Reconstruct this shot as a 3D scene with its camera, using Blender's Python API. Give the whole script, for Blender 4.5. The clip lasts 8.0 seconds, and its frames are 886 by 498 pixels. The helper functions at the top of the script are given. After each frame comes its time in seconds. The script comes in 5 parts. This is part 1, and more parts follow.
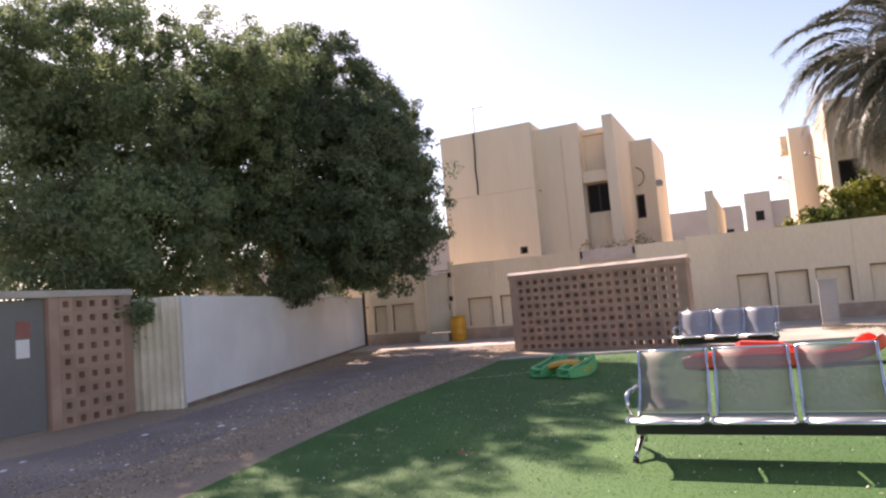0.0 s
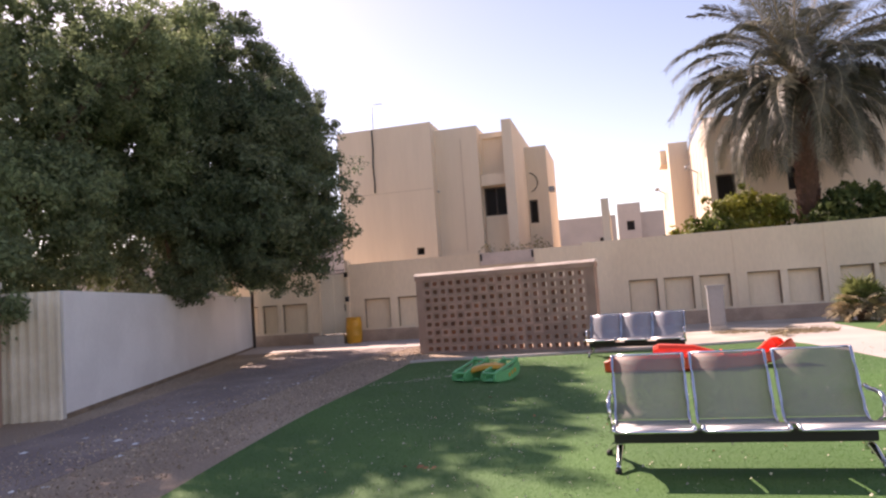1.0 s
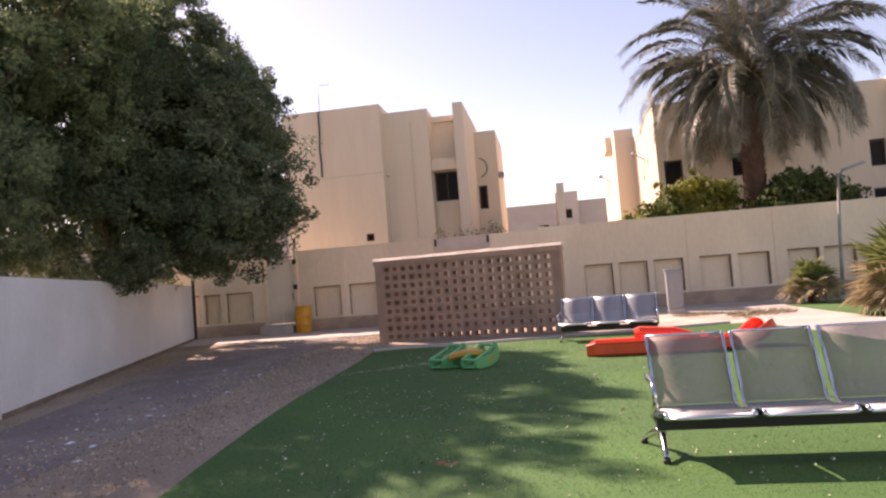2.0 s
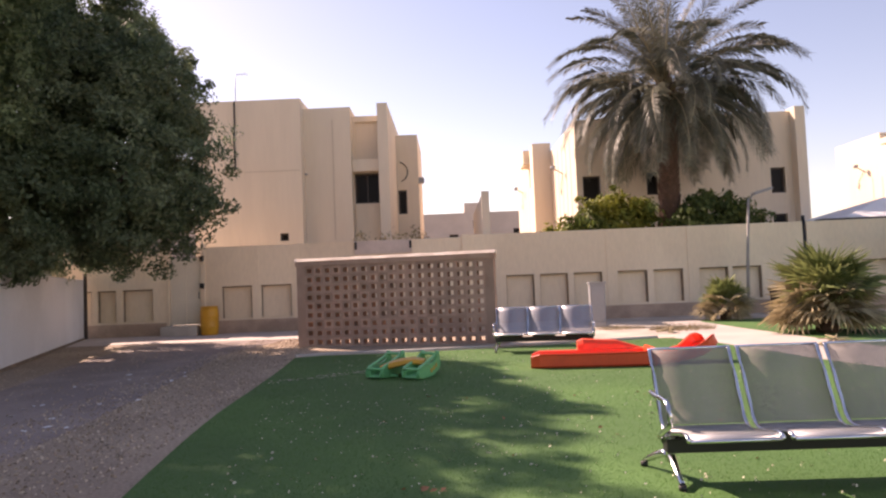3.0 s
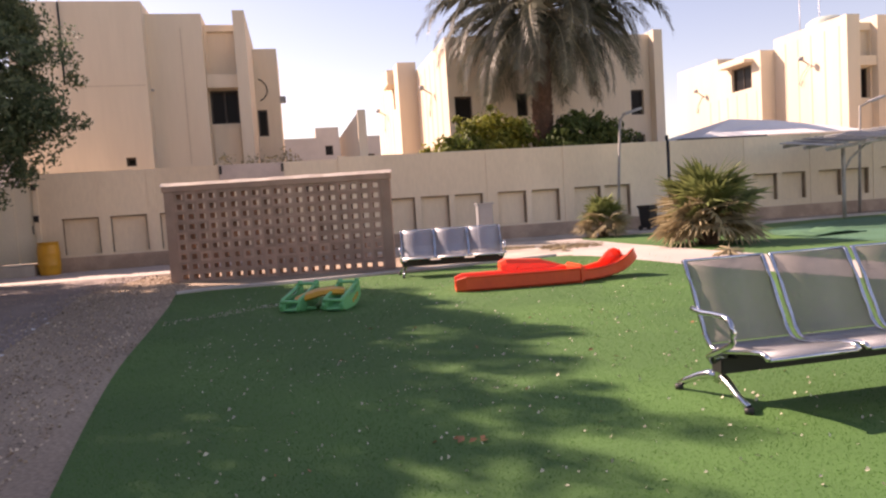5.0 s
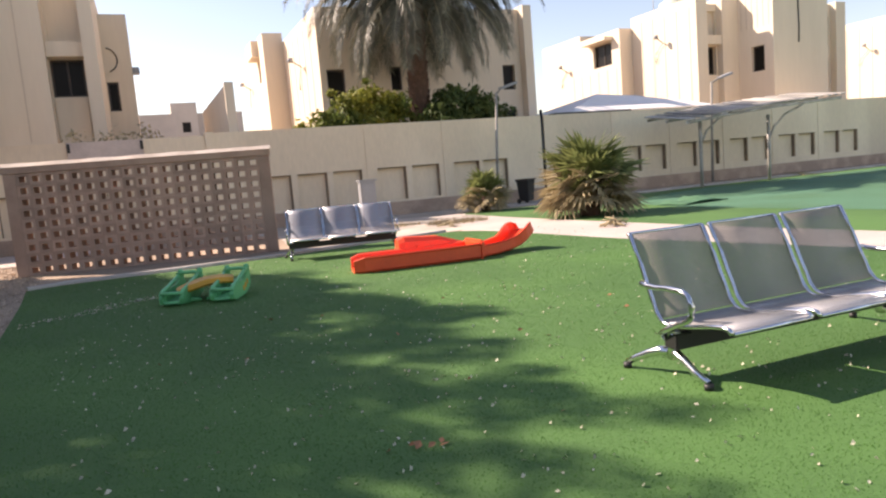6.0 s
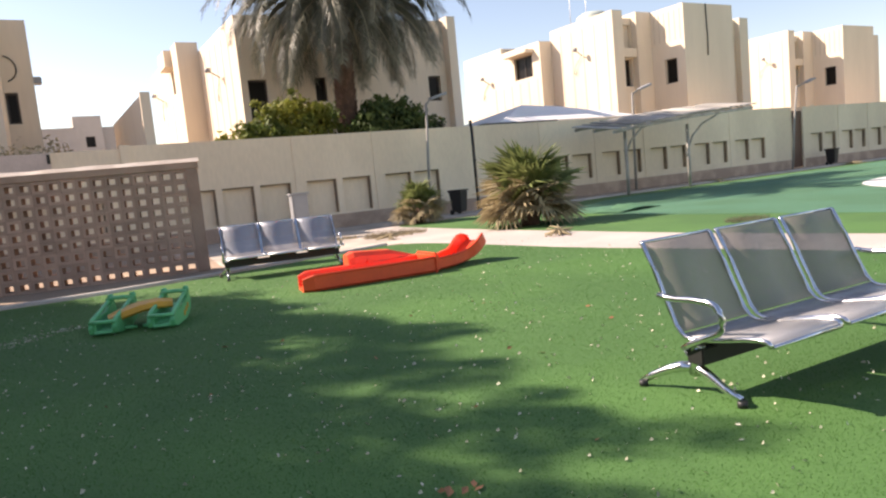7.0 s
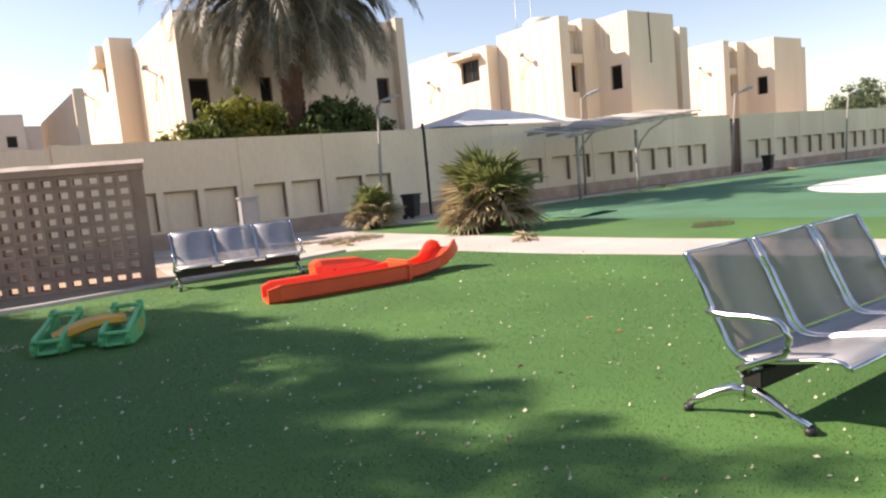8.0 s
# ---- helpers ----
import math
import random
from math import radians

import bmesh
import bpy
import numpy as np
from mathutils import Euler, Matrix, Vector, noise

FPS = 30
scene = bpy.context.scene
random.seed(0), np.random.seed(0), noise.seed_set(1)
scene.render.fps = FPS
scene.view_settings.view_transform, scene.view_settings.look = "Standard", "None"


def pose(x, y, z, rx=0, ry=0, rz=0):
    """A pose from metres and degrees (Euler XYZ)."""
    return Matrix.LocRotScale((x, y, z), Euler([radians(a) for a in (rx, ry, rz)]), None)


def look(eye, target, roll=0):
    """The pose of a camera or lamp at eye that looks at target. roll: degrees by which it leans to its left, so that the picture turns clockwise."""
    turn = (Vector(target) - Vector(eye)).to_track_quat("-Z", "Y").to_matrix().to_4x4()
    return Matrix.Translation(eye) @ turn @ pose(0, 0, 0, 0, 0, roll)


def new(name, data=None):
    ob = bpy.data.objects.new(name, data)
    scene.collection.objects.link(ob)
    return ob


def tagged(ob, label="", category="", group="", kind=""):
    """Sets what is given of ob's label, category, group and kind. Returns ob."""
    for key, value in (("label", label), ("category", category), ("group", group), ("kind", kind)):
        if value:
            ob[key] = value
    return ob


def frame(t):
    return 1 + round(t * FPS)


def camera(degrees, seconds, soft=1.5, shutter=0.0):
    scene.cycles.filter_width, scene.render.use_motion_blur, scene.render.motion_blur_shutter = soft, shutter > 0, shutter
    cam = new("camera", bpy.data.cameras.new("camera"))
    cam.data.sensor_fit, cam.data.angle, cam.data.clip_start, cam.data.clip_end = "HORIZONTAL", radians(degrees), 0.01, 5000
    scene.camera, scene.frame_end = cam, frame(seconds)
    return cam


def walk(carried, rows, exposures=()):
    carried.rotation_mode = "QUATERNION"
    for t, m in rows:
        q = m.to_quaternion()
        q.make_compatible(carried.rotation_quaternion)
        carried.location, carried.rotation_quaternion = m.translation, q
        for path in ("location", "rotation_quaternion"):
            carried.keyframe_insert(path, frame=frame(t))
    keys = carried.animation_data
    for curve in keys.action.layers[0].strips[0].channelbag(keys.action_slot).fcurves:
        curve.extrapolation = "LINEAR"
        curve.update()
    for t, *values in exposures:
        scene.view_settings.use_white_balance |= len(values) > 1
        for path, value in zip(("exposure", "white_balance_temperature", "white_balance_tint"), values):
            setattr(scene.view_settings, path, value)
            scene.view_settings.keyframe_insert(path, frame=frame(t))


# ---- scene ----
cam = camera(65.9, 8.0, soft=2.3)
PATH = [
    (0, (5.684, -16.401, 1.302), (4.853, -14.589, 1.463), -4.8),
    (0.5, (5.056, -16.107, 1.302), (4.49, -14.195, 1.464), -3.5),
    (1, (4.827, -16.153, 1.337), (4.331, -14.221, 1.476), -4.0),
    (1.5, (4.416, -16.072, 1.329), (4.015, -14.125, 1.551), -8.9),
    (2, (4.074, -15.722, 1.292), (3.764, -13.749, 1.386), -4.5),
    (3.5, (3.069, -14.997, 1.272), (3.108, -13.002, 1.412), -3.4),
    (4, (2.8, -14.788, 1.25), (2.795, -12.8, 1.466), -6.4),
    (4.5, (2.678, -14.52, 1.2), (2.899, -12.539, 1.359), -6.3),
    (5, (2.467, -14.236, 1.215), (2.876, -12.283, 1.081), -3.7),
    (6.5, (2.135, -13.454, 1.227), (3.025, -11.678, 0.996), -5.3),
    (7, (2.005, -13.175, 1.235), (2.983, -11.444, 1.021), -5.6),
    (7.5, (1.952, -12.851, 1.248), (3.017, -11.174, 1.015), -8.8),
    (8, (1.873, -12.585, 1.267), (3.002, -10.949, 1.048), -5.3),
]
walk(cam, [(t, look(eye, target, roll)) for t, eye, target, roll in PATH], exposures=[(0.0, 0.98, 7600, 30), (0.5, 0.82, 7600, 32), (1.0, 0.92, 7800, 36), (1.5, 0.93, 8100, 37), (5.0, 0.89, 8400, 37), (6.4, 1.02, 7600, 22), (7.0, 0.95, 7600, 22), (7.5, 0.80, 7600, 22), (8.0, 0.93, 7600, 22)])

# ---- light ----
SUN = Vector((-0.97, 0.90, 1.0)).normalized()
world = bpy.data.worlds.new("sky")
scene.world = world
world.use_nodes = True
wn = world.node_tree
sky = wn.nodes.new("ShaderNodeTexSky")
sky.sky_type = "NISHITA"
sky.sun_disc = False
sky.sun_elevation = math.asin(SUN.z)
sky.sun_rotation = math.atan2(SUN.x, SUN.y)
sky.dust_density = 0.45
sky.ozone_density = 1.2
wn.links.new(sky.outputs[0], wn.nodes["Background"].inputs[0])
wn.nodes["Background"].inputs[1].default_value = 0.113
sun_data = bpy.data.lights.new("sun", "SUN")
sun_data.energy, sun_data.angle, sun_data.color = 5.0, radians(0.55), (1.0, 0.955, 0.885)
sun = new("sun", sun_data)
sun.matrix_world = look(SUN * 60, (0, 0, 0))

# ---- mesh helpers ----


def part(name, bm, material, parent=None, label=""):
    """One bmesh as ONE mesh object under a thing or a part."""
    me = bpy.data.meshes.new(name)
    bm.to_mesh(me)
    bm.free()
    me.materials.append(material)
    ob = new(name, me)
    if parent is not None:
        ob.parent = parent
    return tagged(ob, label)


def share(name, me, parent, m):
    """Another object on a mesh that is there already."""
    ob = new(name, me)
    ob.parent = parent
    ob.matrix_basis = m
    return ob


def raw_mesh(name, verts, faces, material, smooth=False):
    me = bpy.data.meshes.new(name)
    me.from_pydata(verts, [], faces)
    me.materials.append(material)
    if smooth:
        me.shade_smooth()
    return me


def thing(name, label, category, m=None, group="", kind=""):
    ob = new(name)
    ob.empty_display_size = 0.1
    if m is not None:
        ob.matrix_basis = m
    return tagged(ob, label, category, group, kind)


def box(bm, x0, x1, y0, y1, z0, z1, bevel=0.0):
    r = bmesh.ops.create_cube(bm, size=1.0, matrix=Matrix.LocRotScale(((x0 + x1) / 2, (y0 + y1) / 2, (z0 + z1) / 2), None, (x1 - x0, y1 - y0, z1 - z0)))
    if bevel:
        edges = list({e for v in r["verts"] for e in v.link_edges})
        bmesh.ops.bevel(bm, geom=edges, offset=bevel, segments=2, affect="EDGES")
    return bm


def boxed(*a, **k):
    return box(bmesh.new(), *a, **k)


def quad(bm, a, b, c, d):
    return bm.faces.new([bm.verts.new(p) for p in (a, b, c, d)])


def facade(bm, org, U, N, width, z0, z1, holes=()):
    """A wall face from org along U, facing N, with recesses (u0, u1, z0, z1, depth)."""
    org, U, N, Z = Vector(org), Vector(U), Vector(N), Vector((0, 0, 1))

    def P(u, z, d=0.0):
        return org + U * u + Z * (z - org.z) - N * d

    us = sorted({0.0, width, *[round(h[0], 4) for h in holes], *[round(h[1], 4) for h in holes]})
    zs = sorted({z0, z1, *[h[2] for h in holes], *[h[3] for h in holes]})
    for a, b in zip(us, us[1:]):
        for c, d in zip(zs, zs[1:]):
            mu, mz = (a + b) / 2, (c + d) / 2
            if not any(h[0] < mu < h[1] and h[2] < mz < h[3] for h in holes):
                quad(bm, P(a, c), P(b, c), P(b, d), P(a, d))
    for a, b, c, d, dep in holes:
        quad(bm, P(a, c, dep), P(b, c, dep), P(b, d, dep), P(a, d, dep))
        quad(bm, P(a, c), P(b, c), P(b, c, dep), P(a, c, dep))
        quad(bm, P(a, d, dep), P(b, d, dep), P(b, d), P(a, d))
        quad(bm, P(a, c), P(a, c, dep), P(a, d, dep), P(a, d))
        quad(bm, P(b, c, dep), P(b, c), P(b, d), P(b, d, dep))


def volume(x0, x1, y0, y1, z0, z1, front=(), left=(), parapet=0.45):
    """A building block: walls with recesses in its front (-y) and left (-x) side, and a parapet round its roof."""
    bm = bmesh.new()
    facade(bm, (x0, y0, 0), (1, 0, 0), (0, -1, 0), x1 - x0, z0, z1, [(h[0] - x0, h[1] - x0, *h[2:]) for h in front])
    facade(bm, (x0, y1, 0), (0, -1, 0), (-1, 0, 0), y1 - y0, z0, z1, [(y1 - h[1], y1 - h[0], *h[2:]) for h in left])
    quad(bm, (x1, y0, z0), (x1, y1, z0), (x1, y1, z1), (x1, y0, z1))
    quad(bm, (x1, y1, z0), (x0, y1, z0), (x0, y1, z1), (x1, y1, z1))
    w, q = 0.18, z1 - parapet
    i0, i1, j0, j1 = x0 + w, x1 - w, y0 + w, y1 - w
    ring = [(x0, y0, i0, j0), (x1, y0, i1, j0), (x1, y1, i1, j1), (x0, y1, i0, j1)]
    for (a, b, c, d), (e, f, g, h) in zip(ring, ring[1:] + ring[:1]):
        quad(bm, (a, b, z1), (e, f, z1), (g, h, z1), (c, d, z1))
        quad(bm, (c, d, z1), (g, h, z1), (g, h, q), (c, d, q))
    bmesh.ops.remove_doubles(bm, verts=bm.verts, dist=0.0005)
    bmesh.ops.recalc_face_normals(bm, faces=bm.faces)
    return bm


def tube(bm, pts, radius, sides=8, radii=None):
    """A round bar along points."""
    pts = [Vector(p) for p in pts]
    rings = []
    for i, p in enumerate(pts):
        d = (pts[min(i + 1, len(pts) - 1)] - pts[max(i - 1, 0)]).normalized()
        a = d.cross(Vector((0, 0, 1)) if abs(d.z) < 0.9 else Vector((1, 0, 0))).normalized()
        b = d.cross(a)
        r = radii[i] if radii else radius
        rings.append([bm.verts.new(p + (a * math.cos(t) + b * math.sin(t)) * r) for t in [2 * math.pi * k / sides for k in range(sides)]])
    for r0, r1 in zip(rings, rings[1:]):
        for k in range(sides):
            bm.faces.new((r0[k], r0[(k + 1) % sides], r1[(k + 1) % sides], r1[k])).smooth = True
    bm.faces.new(rings[0][::-1])
    bm.faces.new(rings[-1])
    return bm


def arc(c, r, a0, a1, n, plane="yz"):
    out = []
    for k in range(n + 1):
        a = radians(a0 + (a1 - a0) * k / n)
        u, v = r * math.cos(a), r * math.sin(a)
        out.append((c[0], c[1] + u, c[2] + v) if plane == "yz" else (c[0] + u, c[1], c[2] + v) if plane == "xz" else (c[0] + u, c[1] + v, c[2]))
    return out


def outline(points, n=6):
    """A closed plan drawn smoothly through points (x, y)."""
    pts = [Vector((*p, 0)) for p in points]
    out, k = [], len(pts)
    for i in range(k):
        p0, p1, p2, p3 = pts[i - 1], pts[i], pts[(i + 1) % k], pts[(i + 2) % k]
        for s in range(n):
            t = s / n
            out.append(0.5 * ((2 * p1) + (p2 - p0) * t + (2 * p0 - 5 * p1 + 4 * p2 - p3) * t * t + (3 * p1 - p0 - 3 * p2 + p3) * t ** 3))
    return [(p.x, p.y) for p in out]


def sheet(plan, z, thick):
    """A flat layer with a real edge."""
    bm = bmesh.new()
    f = bm.faces.new([bm.verts.new((x, y, z)) for x, y in plan])
    if f.normal.z < 0:
        f.normal_flip()
    r = bmesh.ops.extrude_face_region(bm, geom=[f])
    bmesh.ops.translate(bm, verts=[v for v in r["geom"] if isinstance(v, bmesh.types.BMVert)], vec=(0, 0, -thick))
    bmesh.ops.triangulate(bm, faces=[f for f in bm.faces if len(f.verts) > 4])
    bmesh.ops.recalc_face_normals(bm, faces=bm.faces)
    return bm


# ---- materials ----


def mat(name, base, rough=0.8, metal=0.0, var=0.18, big=0.6, fine=18.0, bump=0.15, dist=0.01, stretch=(1, 1, 1), second=None, mix=(0.45, 0.62), piece=0.0, island=0.0, spec=0.5, coat=0.0):
    m = bpy.data.materials.new(name)
    m.use_nodes = True
    nt = m.node_tree
    N, L = nt.nodes, nt.links
    b = N["Principled BSDF"]
    b.inputs["Roughness"].default_value, b.inputs["Metallic"].default_value = rough, metal
    b.inputs["Specular IOR Level"].default_value = spec
    b.inputs["Coat Weight"].default_value = coat
    tc, mp = N.new("ShaderNodeTexCoord"), N.new("ShaderNodeMapping")
    mp.inputs["Scale"].default_value = stretch
    L.new(tc.outputs["Object"], mp.inputs[0])

    def noisy(scale, detail):
        n = N.new("ShaderNodeTexNoise")
        n.inputs["Scale"].default_value, n.inputs["Detail"].default_value = scale, detail
        L.new(mp.outputs[0], n.inputs["Vector"])
        return n

    n1, n2 = noisy(big, 6.0), noisy(fine, 4.0)
    ramp = N.new("ShaderNodeValToRGB")
    two = second or tuple(c * (1 - var) for c in base)
    ramp.color_ramp.elements[0].position, ramp.color_ramp.elements[1].position = mix
    ramp.color_ramp.elements[0].color, ramp.color_ramp.elements[1].color = (*two, 1), (*base, 1)
    L.new(n1.outputs[0], ramp.inputs[0])
    rng = N.new("ShaderNodeMapRange")
    rng.inputs["To Min"].default_value, rng.inputs["To Max"].default_value = 1 - var, 1 + var
    L.new(n2.outputs[0], rng.inputs[0])
    mul = N.new("ShaderNodeVectorMath")
    mul.operation = "SCALE"
    L.new(ramp.outputs[0], mul.inputs[0])
    L.new(rng.outputs[0], mul.inputs["Scale"])
    out = mul.outputs[0]
    for amount, node, socket in ((piece, "ShaderNodeObjectInfo", "Random"), (island, "ShaderNodeNewGeometry", "Random Per Island")):
        if amount:
            info, r2, m2 = N.new(node), N.new("ShaderNodeMapRange"), N.new("ShaderNodeVectorMath")
            r2.inputs["To Min"].default_value, r2.inputs["To Max"].default_value = 1 - amount, 1 + amount
            m2.operation = "SCALE"
            L.new(info.outputs[socket], r2.inputs[0])
            L.new(out, m2.inputs[0])
            L.new(r2.outputs[0], m2.inputs["Scale"])
            out = m2.outputs[0]
    L.new(out, b.inputs["Base Color"])
    if bump:
        bp = N.new("ShaderNodeBump")
        bp.inputs["Strength"].default_value, bp.inputs["Distance"].default_value = bump, dist
        L.new(n2.outputs[0], bp.inputs["Height"])
        L.new(bp.outputs[0], b.inputs["Normal"])
    return m


def leaf_mat(name, base, through_light=0.35, rough=0.6, second=None):
    m = mat(name, base, rough, var=0.2, big=0.7, fine=6.0, bump=0, island=0.3, second=second, spec=0.2)
    nt = m.node_tree
    b = nt.nodes["Principled BSDF"]
    tr, mx = nt.nodes.new("ShaderNodeBsdfTranslucent"), nt.nodes.new("ShaderNodeMixShader")
    nt.links.new(b.inputs["Base Color"].links[0].from_socket, tr.inputs[0])
    mx.inputs[0].default_value = through_light
    nt.links.new(b.outputs[0], mx.inputs[1])
    nt.links.new(tr.outputs[0], mx.inputs[2])
    nt.links.new(mx.outputs[0], nt.nodes["Material Output"].inputs[0])
    return m


M_ground = mat("sandy_ground", (0.46, 0.345, 0.245), 0.95, var=0.5, big=0.45, fine=34.0, bump=0.9, dist=0.02, second=(0.36, 0.265, 0.19))
M_sand = mat("pale_sand", (0.58, 0.505, 0.42), 0.95, var=0.2, big=0.8, fine=40.0, bump=0.5, dist=0.02, second=(0.41, 0.355, 0.295))
M_turf = mat("artificial_turf", (0.066, 0.170, 0.036), 0.85, var=0.3, big=0.5, fine=90.0, bump=0.35, dist=0.012, second=(0.050, 0.136, 0.030))
M_turf_blue = mat("faded_turf", (0.07, 0.20, 0.115), 0.85, var=0.3, big=0.4, fine=90.0, bump=0.8, dist=0.02, second=(0.06, 0.17, 0.085))
M_path = mat("path_concrete", (0.54, 0.475, 0.425), 0.9, var=0.14, big=0.7, fine=30.0, bump=0.3)
M_kerb = mat("kerb_concrete", (0.55, 0.50, 0.44), 0.9, var=0.16, big=1.5, fine=25.0, bump=0.3)
M_wall = mat("beige_wall_paint", (0.85, 0.715, 0.53), 0.9, var=0.10, big=0.5, fine=14.0, bump=0.25, stretch=(1, 1, 0.35), second=(0.76, 0.63, 0.465))
M_house = mat("cream_house_paint", (0.78, 0.665, 0.52), 0.9, var=0.05, big=0.9, fine=9.0, bump=0.2, stretch=(1, 1, 0.12), second=(0.72, 0.61, 0.475), mix=(0.35, 0.65))
M_strip = mat("weathered_house_paint", (0.66, 0.55, 0.42), 0.9, var=0.12, big=1.2, fine=9.0, bump=0.2)
M_white = mat("white_wall_paint", (0.86, 0.85, 0.83), 0.85, var=0.06, big=0.7, fine=12.0, bump=0.2, second=(0.79, 0.78, 0.76))
M_dark_brown = mat("dark_brown_strip", (0.30, 0.22, 0.15), 0.95, var=0.3, big=3.0, fine=20.0, bump=0.3)
M_block = mat("screen_block", (0.45, 0.30, 0.225), 0.95, var=0.16, big=2.0, fine=60.0, bump=0.5, piece=0.16, second=(0.39, 0.255, 0.19))
M_cap = mat("pale_mortar", (0.78, 0.66, 0.55), 0.9, var=0.12, big=3.0, fine=30.0, bump=0.4, second=(0.66, 0.54, 0.44))
M_canopy = mat("weathered_canopy_paint", (0.52, 0.50, 0.46), 0.7, var=0.2, big=3.0, bump=0.15, second=(0.38, 0.35, 0.31))
M_plinth = mat("stained_plinth", (0.52, 0.385, 0.29), 0.95, var=0.2, big=1.6, fine=20.0, bump=0.4, second=(0.40, 0.29, 0.22))
M_door = mat("grey_door_paint", (0.20, 0.20, 0.19), 0.55, var=0.1, bump=0.1)
M_gate = mat("gate_paint", (0.74, 0.68, 0.55), 0.6, var=0.08, bump=0.1)
M_far = mat("far_house_paint", (0.50, 0.455, 0.41), 0.9, var=0.1, bump=0.15)
M_track = mat("worn_paving", (0.35, 0.27, 0.23), 0.9, var=0.26, big=0.7, fine=20.0, bump=0.45, second=(0.26, 0.20, 0.178))
M_slab = mat("pale_paving", (0.62, 0.52, 0.46), 0.9, var=0.15, big=1.0, fine=25.0, bump=0.3)
M_glass = mat("dark_glass", (0.012, 0.010, 0.009), 0.35, var=0.1, bump=0, spec=0.15)
M_frame = mat("dark_window_frame", (0.06, 0.045, 0.035), 0.5, bump=0)
M_chrome = mat("chrome", (0.72, 0.73, 0.75), 0.14, 1.0, var=0.05, bump=0.03)
M_black = mat("black_paint", (0.018, 0.018, 0.018), 0.5, var=0.2, bump=0.1)
M_cable = mat("black_cable", (0.02, 0.02, 0.02), 0.6, bump=0)
M_galv = mat("galvanised_steel", (0.55, 0.56, 0.57), 0.45, 0.7, var=0.15, bump=0.1)
M_pole = mat("weathered_pole", (0.36, 0.34, 0.31), 0.75, var=0.2, big=2.0, bump=0.1)
M_grey = mat("grey_paint", (0.33, 0.335, 0.345), 0.6, var=0.1, bump=0.1)
M_red = mat("red_plastic", (0.93, 0.095, 0.032), 0.36, var=0.1, big=3.0, fine=30.0, bump=0.08, second=(0.86, 0.085, 0.032))
M_green = mat("green_plastic", (0.10, 0.50, 0.20), 0.4, var=0.12, big=4.0, fine=30.0, bump=0.08)
M_yellow = mat("yellow_plastic", (0.75, 0.36, 0.03), 0.42, var=0.12, big=4.0, fine=30.0, bump=0.08)
M_bark = mat("bark", (0.16, 0.115, 0.08), 0.95, var=0.35, big=3.0, fine=22.0, bump=0.9, dist=0.03, stretch=(1, 1, 0.4))
M_palm_bark = mat("palm_bark", (0.17, 0.095, 0.065), 0.95, var=0.35, big=4.0, fine=20.0, bump=0.8, dist=0.03)
M_leaf = leaf_mat("tree_leaves", (0.165, 0.205, 0.115), 0.38, second=(0.11, 0.155, 0.085))
M_leaf2 = leaf_mat("tree_leaves_pale", (0.25, 0.315, 0.16), 0.5, second=(0.165, 0.22, 0.118))
M_bush = leaf_mat("bush_leaves", (0.25, 0.25, 0.045), 0.35, second=(0.10, 0.14, 0.035))
M_bush_dark = leaf_mat("dark_bush_leaves", (0.13, 0.175, 0.055), 0.35, second=(0.07, 0.11, 0.04))
M_frond = leaf_mat("date_frond", (0.185, 0.19, 0.14), 0.22, 0.42, second=(0.13, 0.132, 0.098))
M_rachis = mat("frond_rachis", (0.42, 0.36, 0.23), 0.6, var=0.2, bump=0.1)
M_cream = mat("cream_sheet_paint", (0.78, 0.71, 0.58), 0.6, var=0.1, big=1.5, fine=14.0, bump=0.1, second=(0.66, 0.59, 0.46))
M_faded_red = mat("faded_red_paper", (0.40, 0.16, 0.13), 0.8, var=0.15, big=5.0, bump=0)
M_fan = leaf_mat("fan_frond_green", (0.28, 0.30, 0.11), 0.3, second=(0.16, 0.195, 0.07))
M_fan_dry = leaf_mat("fan_frond_dry", (0.50, 0.41, 0.26), 0.2, 0.7, second=(0.33, 0.27, 0.16))

# ---- ground ----
bm = bmesh.new()
bmesh.ops.create_circle(bm, cap_ends=True, segments=96, radius=1500.0)
ground = tagged(part("ground", bm, M_ground), "brown sandy gravel ground reaching the horizon", "ground", kind="structure")

LAWN = [(1.75, -13.6), (1.38, -11.5), (1.09, -9.6), (0.90, -8.0), (0.76, -6.0), (0.60, -4.0), (0.47, -2.75), (0.50, -2.52), (1.05, -2.36), (2.6, -2.38), (4.4, -2.12), (6.3, -1.72),
        (7.4, -1.45), (7.95, -1.95), (8.25, -3.6), (8.5, -5.5), (9.0, -7.6), (9.9, -11.5), (10.8, -17.0), (11.0, -24.0), (6.0, -26.0), (2.6, -22.0), (2.2, -16.5)]
lawn = tagged(part("lawn", sheet(outline(LAWN), 0.014, 0.05), M_turf), "bright green artificial turf lawn with fallen leaves", "lawn", kind="structure")
LAWN2 = [(10.15, 3.25), (13.0, 2.9), (17.7, 3.35), (25.0, 3.4), (33.0, 3.5), (46.0, 3.6), (60.0, 3.0), (60.0, -22.0), (30.0, -26.0), (14.0, -26.0), (12.6, -18.0), (11.2, -11.0), (10.45, -7.0), (10.15, -4.2), (9.95, -1.4), (9.85, 1.5)]
lawn2 = tagged(part("lawn", sheet(outline(LAWN2), 0.014, 0.05), M_turf), "artificial turf lawn beyond the footpath", "lawn", kind="structure")
